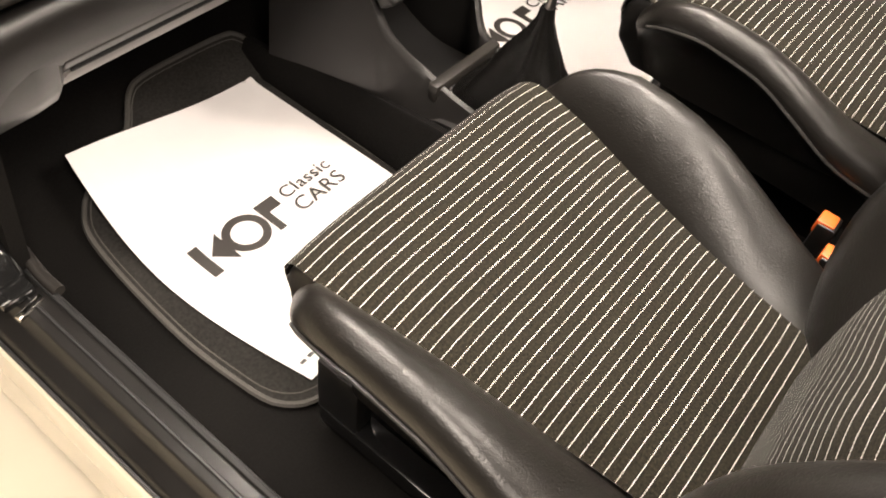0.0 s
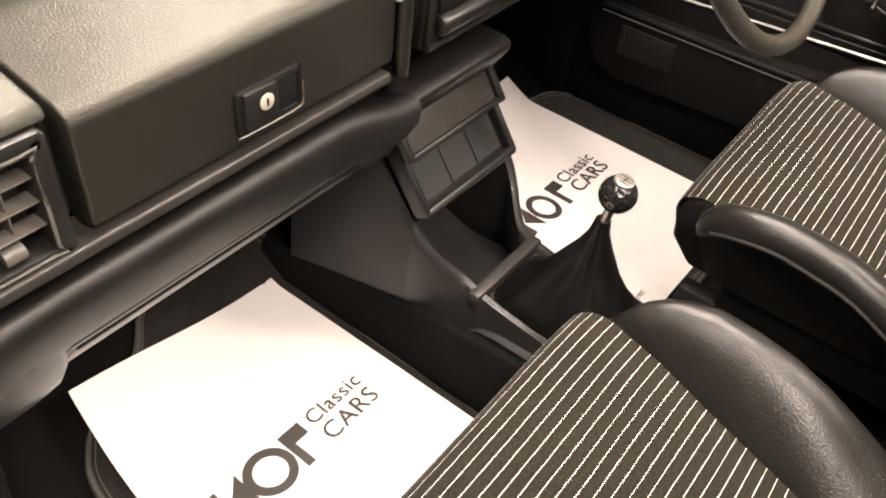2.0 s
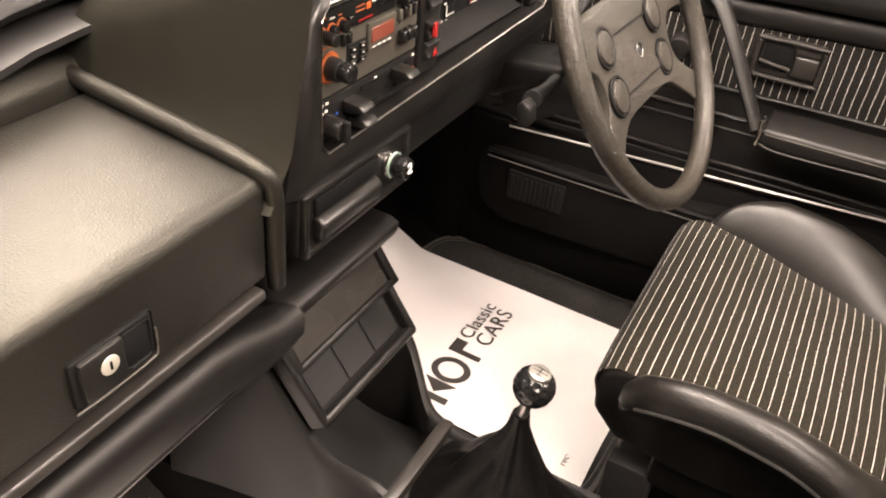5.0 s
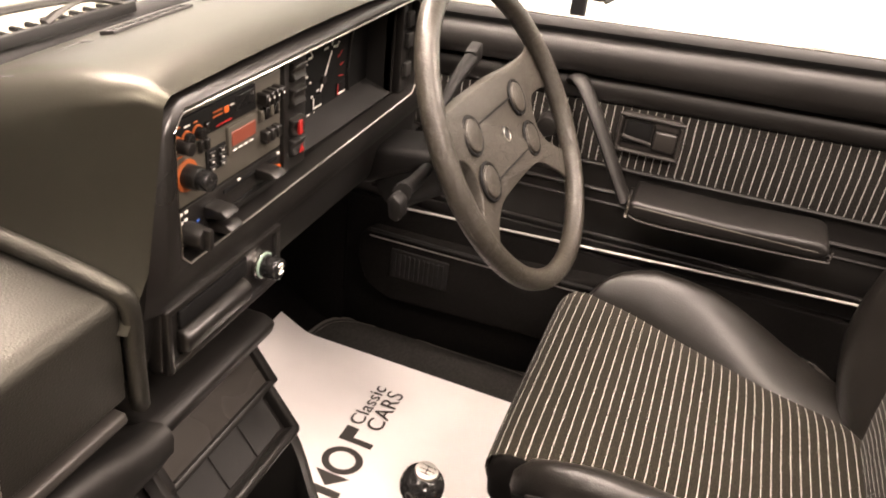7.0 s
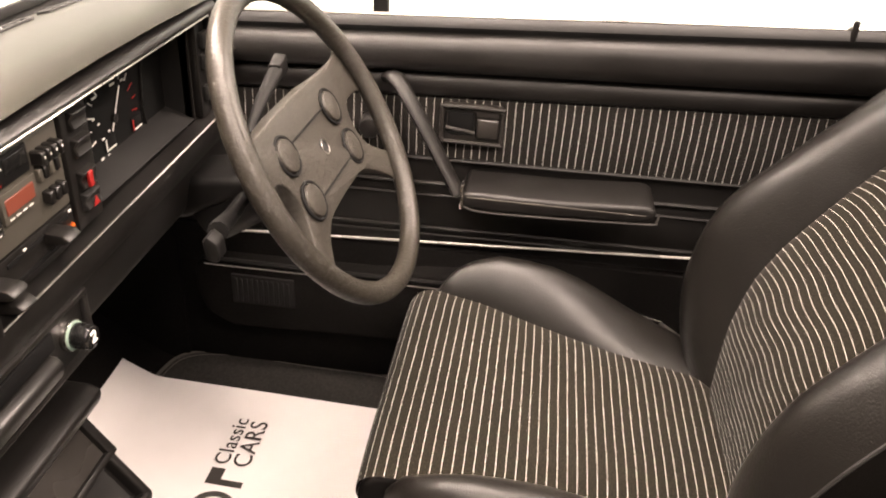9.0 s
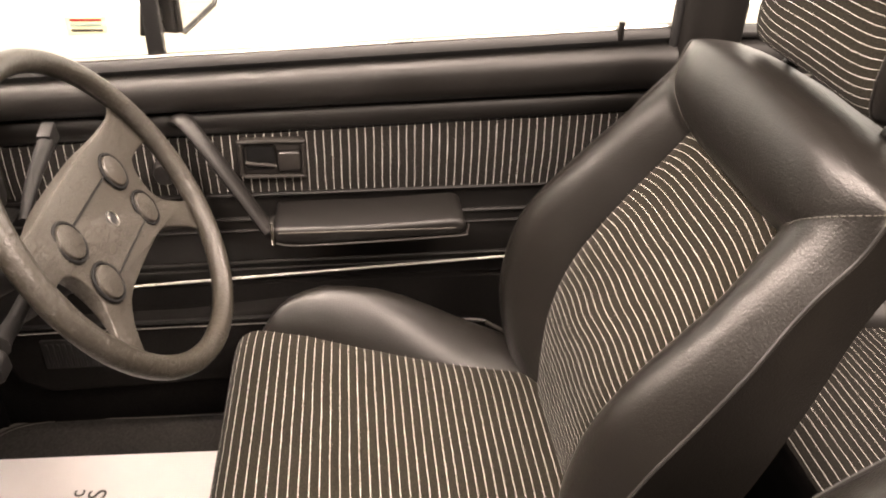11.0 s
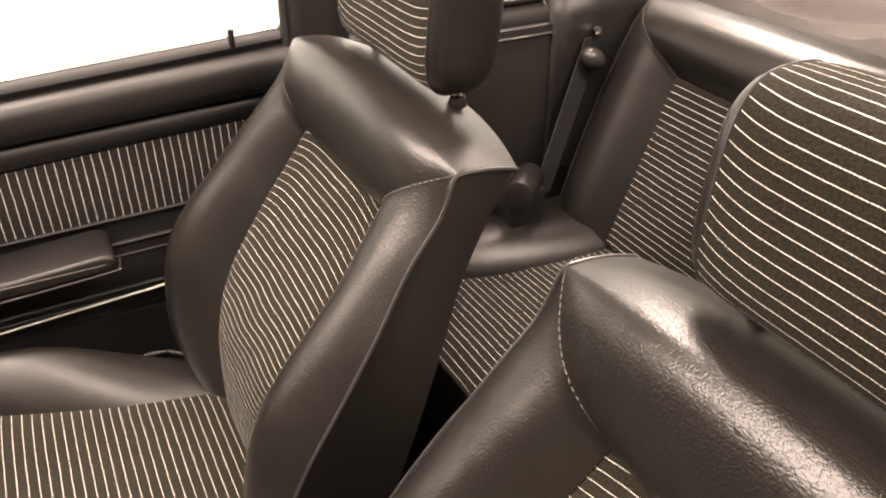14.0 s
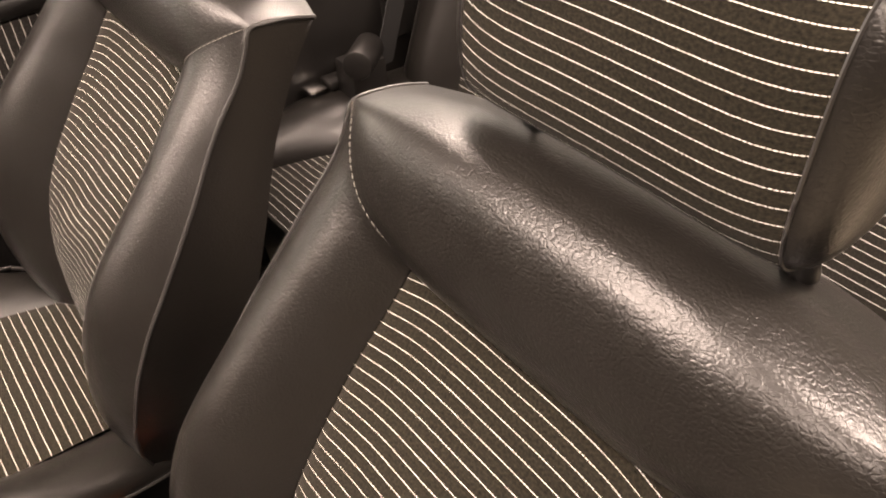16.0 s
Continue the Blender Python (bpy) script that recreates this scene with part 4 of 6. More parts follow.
# front rim of the hood
rim_in = [(-0.078, 0.592), (-0.078, 0.70), (-0.068, 0.712), (0.40, 0.714), (0.412, 0.704), (0.414, 0.60), (0.405, 0.590), (-0.068, 0.582)]
rim_out = [(-0.128, 0.560), (-0.092, 0.702), (-0.070, 0.724), (0.42, 0.728), (0.452, 0.704), (0.458, 0.57), (0.45, 0.560), (-0.10, 0.552)]
bm = bmesh.new()
loft([[Vector((x, 0.262, z)) for x, z in rim_in], [Vector((x, 0.241, z)) for x, z in rim_in], [Vector((x * 0.5 + a * 0.5, 0.2365, z * 0.5 + b * 0.5)) for (x, z), (a, b) in zip(rim_in, rim_out)], [Vector((x, 0.242, z)) for x, z in rim_out], [Vector((x, 0.30, z)) for x, z in rim_out]], caps=False, bm=bm)
part("hood_rim", bm, PLASTIC, hood, sharp=50)
part("bright_line", tube([(x, 0.2405, z) for x, z in rim_in] , 0.0012, 6, True), STEEL, hood, "thin bright edge line")
# left end cheek of the hood, down to the glovebox
part("hood_cheek", tube(smoothed([(-0.164, 0.47, 0.640), (-0.160, 0.44, 0.632), (-0.150, 0.32, 0.611), (-0.145, 0.262, 0.598), (-0.139, 0.246, 0.582), (-0.136, 0.247, 0.540), (-0.133, 0.250, 0.495), (-0.126, 0.256, 0.470)], 6), 0.0085, 12, up=(1, 0, 0)), DASH, hood, "rounded bead at the foot of the hood", sharp=60)
# slots for the windscreen air
for x0, x1, z0, z1 in ((-0.096, -0.006, 0.7165, 0.7235), (0.015, 0.128, 0.7270, 0.7290), (0.163, 0.270, 0.7295, 0.7290), (0.300, 0.390, 0.7280, 0.7250)):
    m = Matrix.Translation(((x0 + x1) / 2, 0.376, (z0 + z1) / 2)) @ Matrix.Rotation(radians(-13), 4, "X") @ Matrix.Rotation(-math.atan2(z1 - z0, x1 - x0), 4, "Y")
    h = (x1 - x0) / 2
    bm = bmesh.new()
    for b in ((-h, h, -0.0085, -0.0050, -0.004, 0.0032), (-h, h, 0.0050, 0.0085, -0.004, 0.0032), (-h, -h + 0.004, -0.008, 0.008, -0.004, 0.0032), (h - 0.004, h, -0.008, 0.008, -0.004, 0.0032)):
        box(*b, bevel=0.0012, m=m, bm=bm)
    s = part("air_slot", bm, MATTE, dash)
    # Black strip for the shade down inside the air slot.
    part("slot_gap_shade", box(-h + 0.003, h - 0.003, -0.006, 0.006, -0.003, 0.0012, 0, m=m), DIAL_SHADE, s)
    n = int(h * 2 / 0.012)
    for k in range(1, n):
        x = -h + 2 * h * k / n
        part("slot_bar", box(x - 0.0012, x + 0.0012, -0.006, 0.006, 0.0, 0.0024, 0.0004, 1, m=m), MATTE, s)

# fascia inside the hood
part("fascia", box(-0.09, 0.146, 0.262, 0.275, 0.575, 0.722, 0.002), PLATE, dash)
part("fascia", box(0.385, 0.425, 0.262, 0.275, 0.575, 0.722, 0.002), PLATE, dash)
part("fascia", box(0.10, 0.43, 0.306, 0.32, 0.57, 0.722, 0.002), MATTE, dash)
radio = part("radio", box(-0.079, 0.097, 0.2535, 0.264, 0.624, 0.702, 0.002), GREYPANEL, dash, "grey radio cassette with amber lit display and black knobs")
face = part("upper_face", box(-0.077, 0.051, 0.2512, 0.255, 0.6765, 0.7005, 0.0015), DIAL_SHADE, radio, "black tape and tone strip")
part("tape_window", box(0.018, 0.047, 0.2500, 0.252, 0.685, 0.698, 0.001), GLOSS, face)
part("lit_label", box(0.002, 0.009, 0.2506, 0.252, 0.6875, 0.6935, 0.0006, 1), ORANGE, face)
for x, z, w, mt in ((-0.073, 0.6945, 0.016, AMBER), (-0.052, 0.6925, 0.007, WHITE), (-0.014, 0.6925, 0.013, AMBER), (-0.014, 0.6885, 0.013, AMBER), (-0.040, 0.6925, 0.005, AMBER), (0.011, 0.6915, 0.005, WHITE), (-0.010, 0.6795, 0.022, RED)):
    part("mark", box(x, x + w, 0.2508, 0.2513, z, z + 0.0014, 0), mt, face)
for x, z, r, reach in ((-0.063, 0.682, 0.0060, 0.015), (-0.050, 0.684, 0.0048, 0.006), (-0.036, 0.684, 0.0054, 0.007)):
    part("knob_ring", cyl((x, 0.2518, z), (x, 0.2500, z), r * 1.22, n=18), AMBER, face)
    part("knob", cyl((x, 0.2512, z), (x, 0.2512 - reach, z), r, r * 0.92, n=18, bevel=0.0008), PLASTIC, face)
part("key", box(-0.027, -0.021, 0.2470, 0.252, 0.680, 0.689, 0.0008, 1), PLASTIC, face)
part("volume_ring", cyl((-0.050, 0.2540, 0.651), (-0.050, 0.2520, 0.651), 0.0138, n=28), AMBER, radio)
kn = part("volume_knob", cyl((-0.050, 0.2530, 0.651), (-0.050, 0.2400, 0.651), 0.0104, 0.0098, n=28, bevel=0.001), PLASTIC, radio)
part("tuning_knob", cyl((-0.050, 0.2420, 0.651), (-0.050, 0.2290, 0.651), 0.0088, 0.0082, n=28, bevel=0.0012), GLOSS, kn)
for x in (-0.0335, -0.0255):
    part("key", box(x, x + 0.005, 0.2495, 0.254, 0.6645, 0.6745, 0.0008, 1), PLASTIC, radio)
for k in range(3):
    part("mark", box(-0.073 + k * 0.011, -0.065 + k * 0.011, 0.2528, 0.2535, 0.6685, 0.6697, 0), AMBER, radio)
block = part("key_block", box(-0.024, 0.004, 0.2515, 0.254, 0.6415, 0.6620, 0.001), DIAL_SHADE, radio)
for k in range(3):
    for x in (-0.0215, -0.0070):
        part("key", box(x, x + 0.0085, 0.2495, 0.252, 0.6430 + k * 0.0062, 0.6478 + k * 0.0062, 0.0005, 1), PLASTIC, block)
        part("mark", box(x + 0.002, x + 0.0045, 0.2491, 0.2496, 0.6448 + k * 0.0062, 0.6456 + k * 0.0062, 0), WHITE, block)
disp = part("display_frame", box(0.0065, 0.0525, 0.2505, 0.254, 0.6470, 0.6735, 0.0012), GREYPANEL, radio)
part("display", box(0.0105, 0.0475, 0.2496, 0.252, 0.6545, 0.6680, 0.0006, 1), LCD, disp, "amber red lit display")
for k in range(4):
    part("mark", box(0.012 + k * 0.0085, 0.0175 + k * 0.0085, 0.2499, 0.2505, 0.6500, 0.6511, 0), WHITE, disp)
for k in range(4):
    part("button", box(0.0545 + k * 0.0085, 0.0605 + k * 0.0085, 0.2415, 0.254, 0.6780, 0.6900, 0.0012, 1), PLASTIC, radio)
    part("mark", box(0.0565 + k * 0.0085, 0.0580 + k * 0.0085, 0.2411, 0.2416, 0.6842, 0.6862, 0), WHITE, radio)
for k in range(4):
    part("button", box(0.0560 + k * 0.0082, 0.0615 + k * 0.0082, 0.2485, 0.254, 0.6620, 0.6735, 0.0010, 1), PLASTIC if k % 2 else GREYPANEL, radio)
for k in range(3):
    part("button", box(0.0600 + k * 0.0095, 0.0668 + k * 0.0095, 0.2450, 0.254, 0.6400, 0.6520, 0.0012, 1), PLASTIC, radio)
heater = part("heater_panel", box(-0.076, 0.099, 0.254, 0.264, 0.586, 0.6225, 0.003), PLASTIC, dash, "black heater control panel with sliding levers")
part("lever_slot", box(0.0, 0.088, 0.2528, 0.2545, 0.613, 0.6165, 0), DIAL_SHADE, heater)
part("lever_slot", box(-0.030, 0.080, 0.2528, 0.2545, 0.5945, 0.598, 0), DIAL_SHADE, heater)
for x, z in ((0.060, 0.612), (-0.020, 0.608), (-0.014, 0.592)):
    part("lever", prism([(0.254, z - 0.006), (0.236, z - 0.004), (0.230, z), (0.236, z + 0.005), (0.254, z + 0.006)], x - 0.010, x + 0.010, 0.002), PLASTIC, heater)
part("fan_knob", cyl((-0.052, 0.254, 0.598), (-0.052, 0.236, 0.598), 0.0115, 0.0095, n=20, bevel=0.001), PLASTIC, heater)
part("fan_grip", box(-0.055, -0.049, 0.230, 0.238, 0.588, 0.608, 0.0015), PLASTIC, heater)
for k, (x, z, m) in enumerate(((-0.069, 0.6165, WHITE), (-0.062, 0.6180, WHITE), (-0.055, 0.6180, WHITE), (-0.068, 0.608, WHITE), (-0.062, 0.610, WHITE), (-0.056, 0.611, WHITE), (-0.040, 0.6030, BLUE), (0.090, 0.6170, WHITE), (0.022, 0.6160, WHITE), (-0.066, 0.600, WHITE))):
    part("mark", box(x, x + 0.004, 0.2530, 0.2538, z, z + 0.0022, 0), m, heater)
part("tell_tale", cyl((0.093, 0.255, 0.603), (0.093, 0.2525, 0.603), 0.0026, n=14), ORANGE, heater)
# switch column
col = part("switch_panel", box(0.101, 0.143, 0.252, 0.264, 0.592, 0.706, 0.002), PLASTIC, dash)
for k, (z, m) in enumerate(((0.683, PLASTIC), (0.658, PLASTIC), (0.627, RED), (0.606, MATTE))):
    part("rocker", prism([(0.254, z), (0.2455, z + 0.003), (0.249, z + 0.011), (0.2445, z + 0.018), (0.254, z + 0.020)], 0.110, 0.134, 0.0012, 1), PLASTIC if m is RED else m, col)
    if m is RED:
        part("red_strip", box(0.117, 0.123, 0.2436, 0.2470, z + 0.003, z + 0.018, 0.0006, 1), RED, col)
part("warning_mark", prism([(0.117, 0.611), (0.127, 0.611), (0.122, 0.620)], 0.2440, 0.2446, 0, axis="y"), RED, col)
# instrument cluster
clu = part("gauge_panel", box(0.146, 0.385, 0.298, 0.305, 0.590, 0.716, 0), DIAL_SHADE, dash, "dark instrument cluster with white marked gauges")
bm = bmesh.new()
for q in ([(0.146, 0.262, 0.592), (0.385, 0.262, 0.592), (0.385, 0.298, 0.604), (0.146, 0.298, 0.604)], [(0.385, 0.262, 0.592), (0.385, 0.262, 0.716), (0.385, 0.298, 0.716), (0.385, 0.298, 0.604)], [(0.146, 0.262, 0.716), (0.146, 0.262, 0.592), (0.146, 0.298, 0.604), (0.146, 0.298, 0.716)]):
    bm.faces.new([bm.verts.new(c) for c in q])
part("cluster_surround", bm, MATTE, clu)
def gauge(cx, cz, r, needle, red):
    g = part("gauge", cyl((cx, 0.298, cz), (cx, 0.2965, cz), r, n=36), DIAL_SHADE, clu)
    for k in range(13):
        a = radians(195 - k * 17)
        d = Vector((math.cos(a), 0, math.sin(a)))
        c = Vector((cx, 0.2960, cz)) + d * r * 0.86
        b = box(-0.0007, 0.0007, -0.0003, 0.0003, -r * (0.07 if k % 2 else 0.13), r * 0.09, 0, m=Matrix.Translation(c) @ Matrix.Rotation(a - math.pi / 2, 4, "Y").inverted())
        part("tick", b, RED if k >= red else WHITE, g)
    a = radians(needle)
    part("needle", box(-0.0009, 0.0009, -0.0004, 0.0004, -0.014, r * 0.62, 0, m=Matrix.Translation((cx, 0.2945, cz)) @ Matrix.Rotation(a - math.pi / 2, 4, "Y").inverted()), WHITE, g)
    part("needle_hub", cyl((cx, 0.296, cz), (cx, 0.293, cz), 0.005, n=16), PLASTIC, g)
gauge(0.262, 0.636, 0.056, 58, 10)
for x in (0.236, 0.296):
    g = part("small_gauge", box(x, x + 0.024, 0.2950, 0.2962, 0.606, 0.622, 0.001), DIAL_SHADE, clu)
    part("tick", box(x + 0.002, x + 0.004, 0.2944, 0.2949, 0.607, 0.620, 0), RED if x > 0.27 else WHITE, g)
    part("tick", box(x + 0.005, x + 0.022, 0.2944, 0.2949, 0.607, 0.609, 0), WHITE, g)
for x, z, w in ((0.225, 0.668, 0.008), (0.240, 0.676, 0.006), (0.262, 0.670, 0.010), (0.285, 0.668, 0.006), (0.220, 0.648, 0.004), (0.228, 0.640, 0.004), (0.232, 0.622, 0.005), (0.246, 0.626, 0.004), (0.224, 0.603, 0.006), (0.238, 0.602, 0.004)):
    part("mark", box(x, x + w, 0.2944, 0.2949, z, z + 0.0022, 0), WHITE, clu)
part("divider", tube(smoothed([(0.330, 0.2955, 0.604), (0.326, 0.2955, 0.625), (0.330, 0.2955, 0.655), (0.338, 0.2955, 0.685)], 4), 0.0016, 6), PLASTIC, clu)
col = part("switch_panel", box(0.388, 0.418, 0.252, 0.264, 0.592, 0.706, 0.002), PLASTIC, dash)
for z in (0.676, 0.650, 0.612):
    part("rocker", box(0.394, 0.412, 0.246, 0.253, z, z + 0.019, 0.002), MATTE, col)

# lower fascia, ash tray and lighter
part("lower_fascia", prism([(0.250, 0.582), (0.246, 0.560), (0.258, 0.50), (0.275, 0.480), (0.36, 0.440), (0.40, 0.44), (0.40, 0.58)], -0.142, 0.455, 0.006, 3), SOFT, dash)
cub = part("ashtray_panel", prism([(0.262, 0.486), (0.246, 0.490), (0.242, 0.553), (0.262, 0.557)], -0.108, 0.073, 0.004), PLASTIC, dash)
bm = bmesh.new()
for b in ((-0.105, 0.070, 0.237, 0.248, 0.549, 0.555), (-0.105, 0.070, 0.240, 0.252, 0.488, 0.494), (-0.106, -0.099, 0.238, 0.25, 0.490, 0.554), (0.064, 0.071, 0.238, 0.25, 0.490, 0.554)):
    box(*b, bevel=0.002, bm=bm)
part("rim", bm, PLASTIC, cub)
part("ashtray_lid", prism([(0.246, 0.499), (0.233, 0.503), (0.230, 0.518), (0.236, 0.524), (0.246, 0.526)], -0.088, 0.010, 0.004, 3), PLASTIC, cub, "grey-black ash tray front")
# Black block in place of the shaded opening above the ash tray.
part("finger_gap_shade", box(-0.088, 0.014, 0.239, 0.2435, 0.527, 0.545, 0.002), DIAL_SHADE, cub)
li = part("cigar_lighter", cyl((0.040, 0.244, 0.523), (0.040, 0.238, 0.523), 0.0150, n=28, bevel=0.001), CHROME, cub, "cigar lighter with white pictogram")
part("glow_ring", cyl((0.040, 0.2385, 0.523), (0.040, 0.2365, 0.523), 0.0135, n=28), GREEN, li)
part("lighter_knob", cyl((0.040, 0.238, 0.523), (0.040, 0.220, 0.523), 0.0118, 0.0108, n=28, bevel=0.0012), GLOSS, li)
part("pictogram", tube(smoothed([(0.0355, 0.2195, 0.5285), (0.0410, 0.2195, 0.5295), (0.0425, 0.2195, 0.526), (0.0385, 0.2195, 0.521), (0.0375, 0.2195, 0.5195), (0.0445, 0.2195, 0.5195)], 5), 0.0009, 5), WHITE, li)

# padded shelf below the glovebox
shelf = thing("parcel_shelf", (-0.37, 0.33, 0.34), "black moulded parcel shelf under the dashboard with padded front edge", "shelf")
def shelf_ring(x):
    k = ease([(-0.22, 0.0), (-0.125, 1.0)], x)
    e = ease([(-0.64, 1.0), (-0.53, 0.0)], x)
    dy, dz = -0.004 * k - 0.008 * e, -0.020 * k + 0.0 * e
    prof = [(0.300, 0.436), (0.266, 0.456), (0.251, 0.460), (0.2425, 0.4555), (0.240, 0.447), (0.2415, 0.430), (0.248, 0.408 - 0.01 * e), (0.258, 0.390 - 0.02 * e), (0.269, 0.3765 - 0.03 * e), (0.275, 0.372 - 0.03 * e), (0.279, 0.358 - 0.03 * e), (0.290, 0.350 - 0.03 * e), (0.42, 0.352), (0.42, 0.42)]
    return [Vector((x, y + dy, z + dz * (1 if z > 0.42 else 0.4))) for y, z in prof]
part("shelf_roll", loft([shelf_ring(x) for x in (-0.64, -0.60, -0.56, -0.52, -0.45, -0.38, -0.30, -0.22, -0.19, -0.16, -0.14, -0.125, -0.112)]), SOFT, shelf, sharp=55)
# Pale grey puts the lip's glossy reflection into its colour.
LIP_SHEEN = surface("sheen_grey_plastic", (0.11, 0.10, 0.095), 0.32, vary=0.25)
# Black bar drawn for the shade in the shelf's slot.
part("slot", tube([(x, 0.2765, 0.3645) for x in span(-0.513, -0.165, 12)], 0.0035, 6), DIAL_SHADE, shelf)
part("upper_strip", prism([(0.2585, 0.387), (0.2655, 0.3775), (0.2725, 0.3685), (0.278, 0.372), (0.270, 0.392)], -0.524, -0.150, 0.0025, 3), PLATE, shelf)
part("lower_lip", prism([(0.2765, 0.3605), (0.2775, 0.3625), (0.284, 0.3625), (0.291, 0.346), (0.2865, 0.342)], -0.524, -0.150, 0.001), LIP_SHEEN, shelf, "lower lip in pale grey for its glossy reflection")
part("end_block", loft([[Vector((x, y + dy, z)) for y, z in ((0.254, 0.402), (0.257, 0.385), (0.264, 0.360), (0.276, 0.340), (0.30, 0.335), (0.30, 0.41))] for x, dy in ((-0.64, -0.008), (-0.56, -0.006), (-0.535, -0.002), (-0.524, 0.008))]), PLASTIC, shelf, sharp=50)
# Black sheet for the shade between glovebox and shelf roll.
part("shelf_gap_shade", box(-0.63, -0.15, 0.285, 0.30, 0.44, 0.488, 0), DIAL_SHADE, shelf)
part("upper_lip", prism([(0.2450, 0.476), (0.2470, 0.4845), (0.285, 0.4850), (0.285, 0.466), (0.2560, 0.4645)], -0.64, -0.152, 0.0025, 3), PLATE, shelf)
part("shelf_tray", box(-0.62, -0.13, 0.295, 0.55, 0.350, 0.358, 0.002), MATTE, shelf)

# ---- centre console and gear lever ----
con = thing("centre_console", (0.02, 0.2, 0.0), "black plastic centre console with sloping oddments tray over the tunnel", "console")
panel = part("upper_panel", prism([(0.262, 0.433), (0.249, 0.427), (0.252, 0.414), (0.303, 0.343), (0.34, 0.343), (0.34, 0.433)], -0.114, 0.082, 0.005, 3), SOFT, con)
m = Matrix.Translation((-0.016, 0.2775, 0.381)) @ Matrix.Rotation(radians(-35), 4, "X")
bm = bmesh.new()
for b in ((-0.094, 0.096, -0.008, 0.004, 0.036, 0.046), (-0.094, 0.096, -0.008, 0.004, -0.046, -0.038), (-0.094, -0.084, -0.008, 0.004, -0.045, 0.045), (0.084, 0.096, -0.008, 0.004, -0.045, 0.045)):
    box(*b, bevel=0.0025, m=m, bm=bm)
part("panel_rim", bm, SOFT, panel)
part("blank_plate", box(-0.085, 0.085, -0.002, 0.004, -0.039, 0.037, 0.002, m=m), surface("satin_grey_plastic", (0.035, 0.032, 0.029), 0.35, vary=0.15), panel, "satin grey blanking plate")
# sloping tray
a, b = Vector((0, 0.300, 0.345)), Vector((0, 0.240, 0.262))
tilt = math.atan2(a.z - b.z, a.y - b.y)
m = Matrix.Translation((a + b) / 2) @ Matrix.Rotation(tilt, 4, "X")
L = (a - b).length / 2
tray = part("oddments_tray", box(-0.085, 0.100, -L, L, -0.014, -0.004, 0.002, m=m), PLASTIC, con)
bm = bmesh.new()
for q in ((-0.088, 0.103, -L - 0.008, -L + 0.004, -0.016, 0.010), (-0.090, -0.079, -L - 0.006, L, -0.016, 0.010), (0.094, 0.105, -L - 0.006, L, -0.016, 0.010)):
    box(*q, bevel=0.004, seg=3, m=m, bm=bm)
part("tray_rim", bm, PLASTIC, tray)
for k in range(3):
    x0 = -0.072 + k * 0.0545
    part("pad", box(x0, x0 + 0.0525, -L + 0.008, L - 0.006, -0.005, -0.0025, 0.0008, 1, m=m), MATTE, tray)
# side walls: from the tray down to the tunnel, then back between the seats
TOP = [(0.46, 0.335), (0.34, 0.330), (0.272, 0.262), (0.250, 0.232), (0.228, 0.200), (0.205, 0.172), (0.178, 0.152), (0.13, 0.140), (0.06, 0.134), (-0.04, 0.130)]
for side, xt, xb in ((-1, -0.088, -0.112), (1, 0.125, 0.150)):
    top = smoothed([(0, y, z) for y, z in TOP], 4)
    rings = []
    for p in top:
        inner = ease([(-0.04, 0.034), (0.18, 0.036), (0.25, 0.0), (0.46, 0.0)], p.y)
        x = xt - side * inner
        zb = floor_z(p.y) + 0.002
        rings.append([Vector((xb, p.y, zb)), Vector((x * 0.55 + xb * 0.45, p.y, p.z * 0.5 + zb * 0.5)), Vector((x + side * 0.006, p.y, p.z - 0.014)), Vector((x + side * 0.002, p.y, p.z - 0.002)), Vector((x - side * 0.006, p.y, p.z)), Vector((x - side * 0.012, p.y, p.z - 0.006)), Vector((x - side * 0.012, p.y, p.z - 0.05)), Vector((xb - side * 0.02, p.y, zb))])
    part("side_wall", loft(rings), CONSOLE, con, sharp=50)
part("trough", sheet(lambda x, y: Vector((x, y, ease([(-0.04, 0.112), (0.13, 0.110), (0.18, 0.085), (0.28, 0.070), (0.46, 0.15)], y))), span(-0.075, 0.115, 6), span(-0.04, 0.46, 20), thick=0.006), MATTE, con)
part("tunnel_carpet", prism([(-0.10, 0.0), (-0.055, 0.105), (0.09, 0.105), (0.135, 0.0)], -0.72, 0.0, 0.01, axis="y"), CARPET, con)
part("cross_bar", box(-0.062, 0.092, 0.158, 0.176, 0.118, 0.150, 0.004), PLATE, con)
# carpet over the foot of the tunnel, up to a line that climbs towards the seats
low = [(0.52, 0.06), (0.46, 0.066), (0.37, 0.088), (0.26, 0.108), (0.145, 0.122), (0.05, 0.126), (-0.05, 0.128)]
part("tunnel_carpet", loft([[Vector((-0.119, p.y, floor_z(p.y) - 0.004)), Vector((-0.117 + 0.010 * 0.5, p.y, (p.z + floor_z(p.y)) / 2)), Vector((-0.108, p.y, p.z - 0.004)), Vector((-0.104, p.y, p.z)), Vector((-0.085, p.y, p.z - 0.01)), Vector((-0.085, p.y, floor_z(p.y) - 0.004))] for p in smoothed([(0, y, z) for y, z in low], 4)]), CARPET, con, "black carpet on the tunnel side", sharp=60)

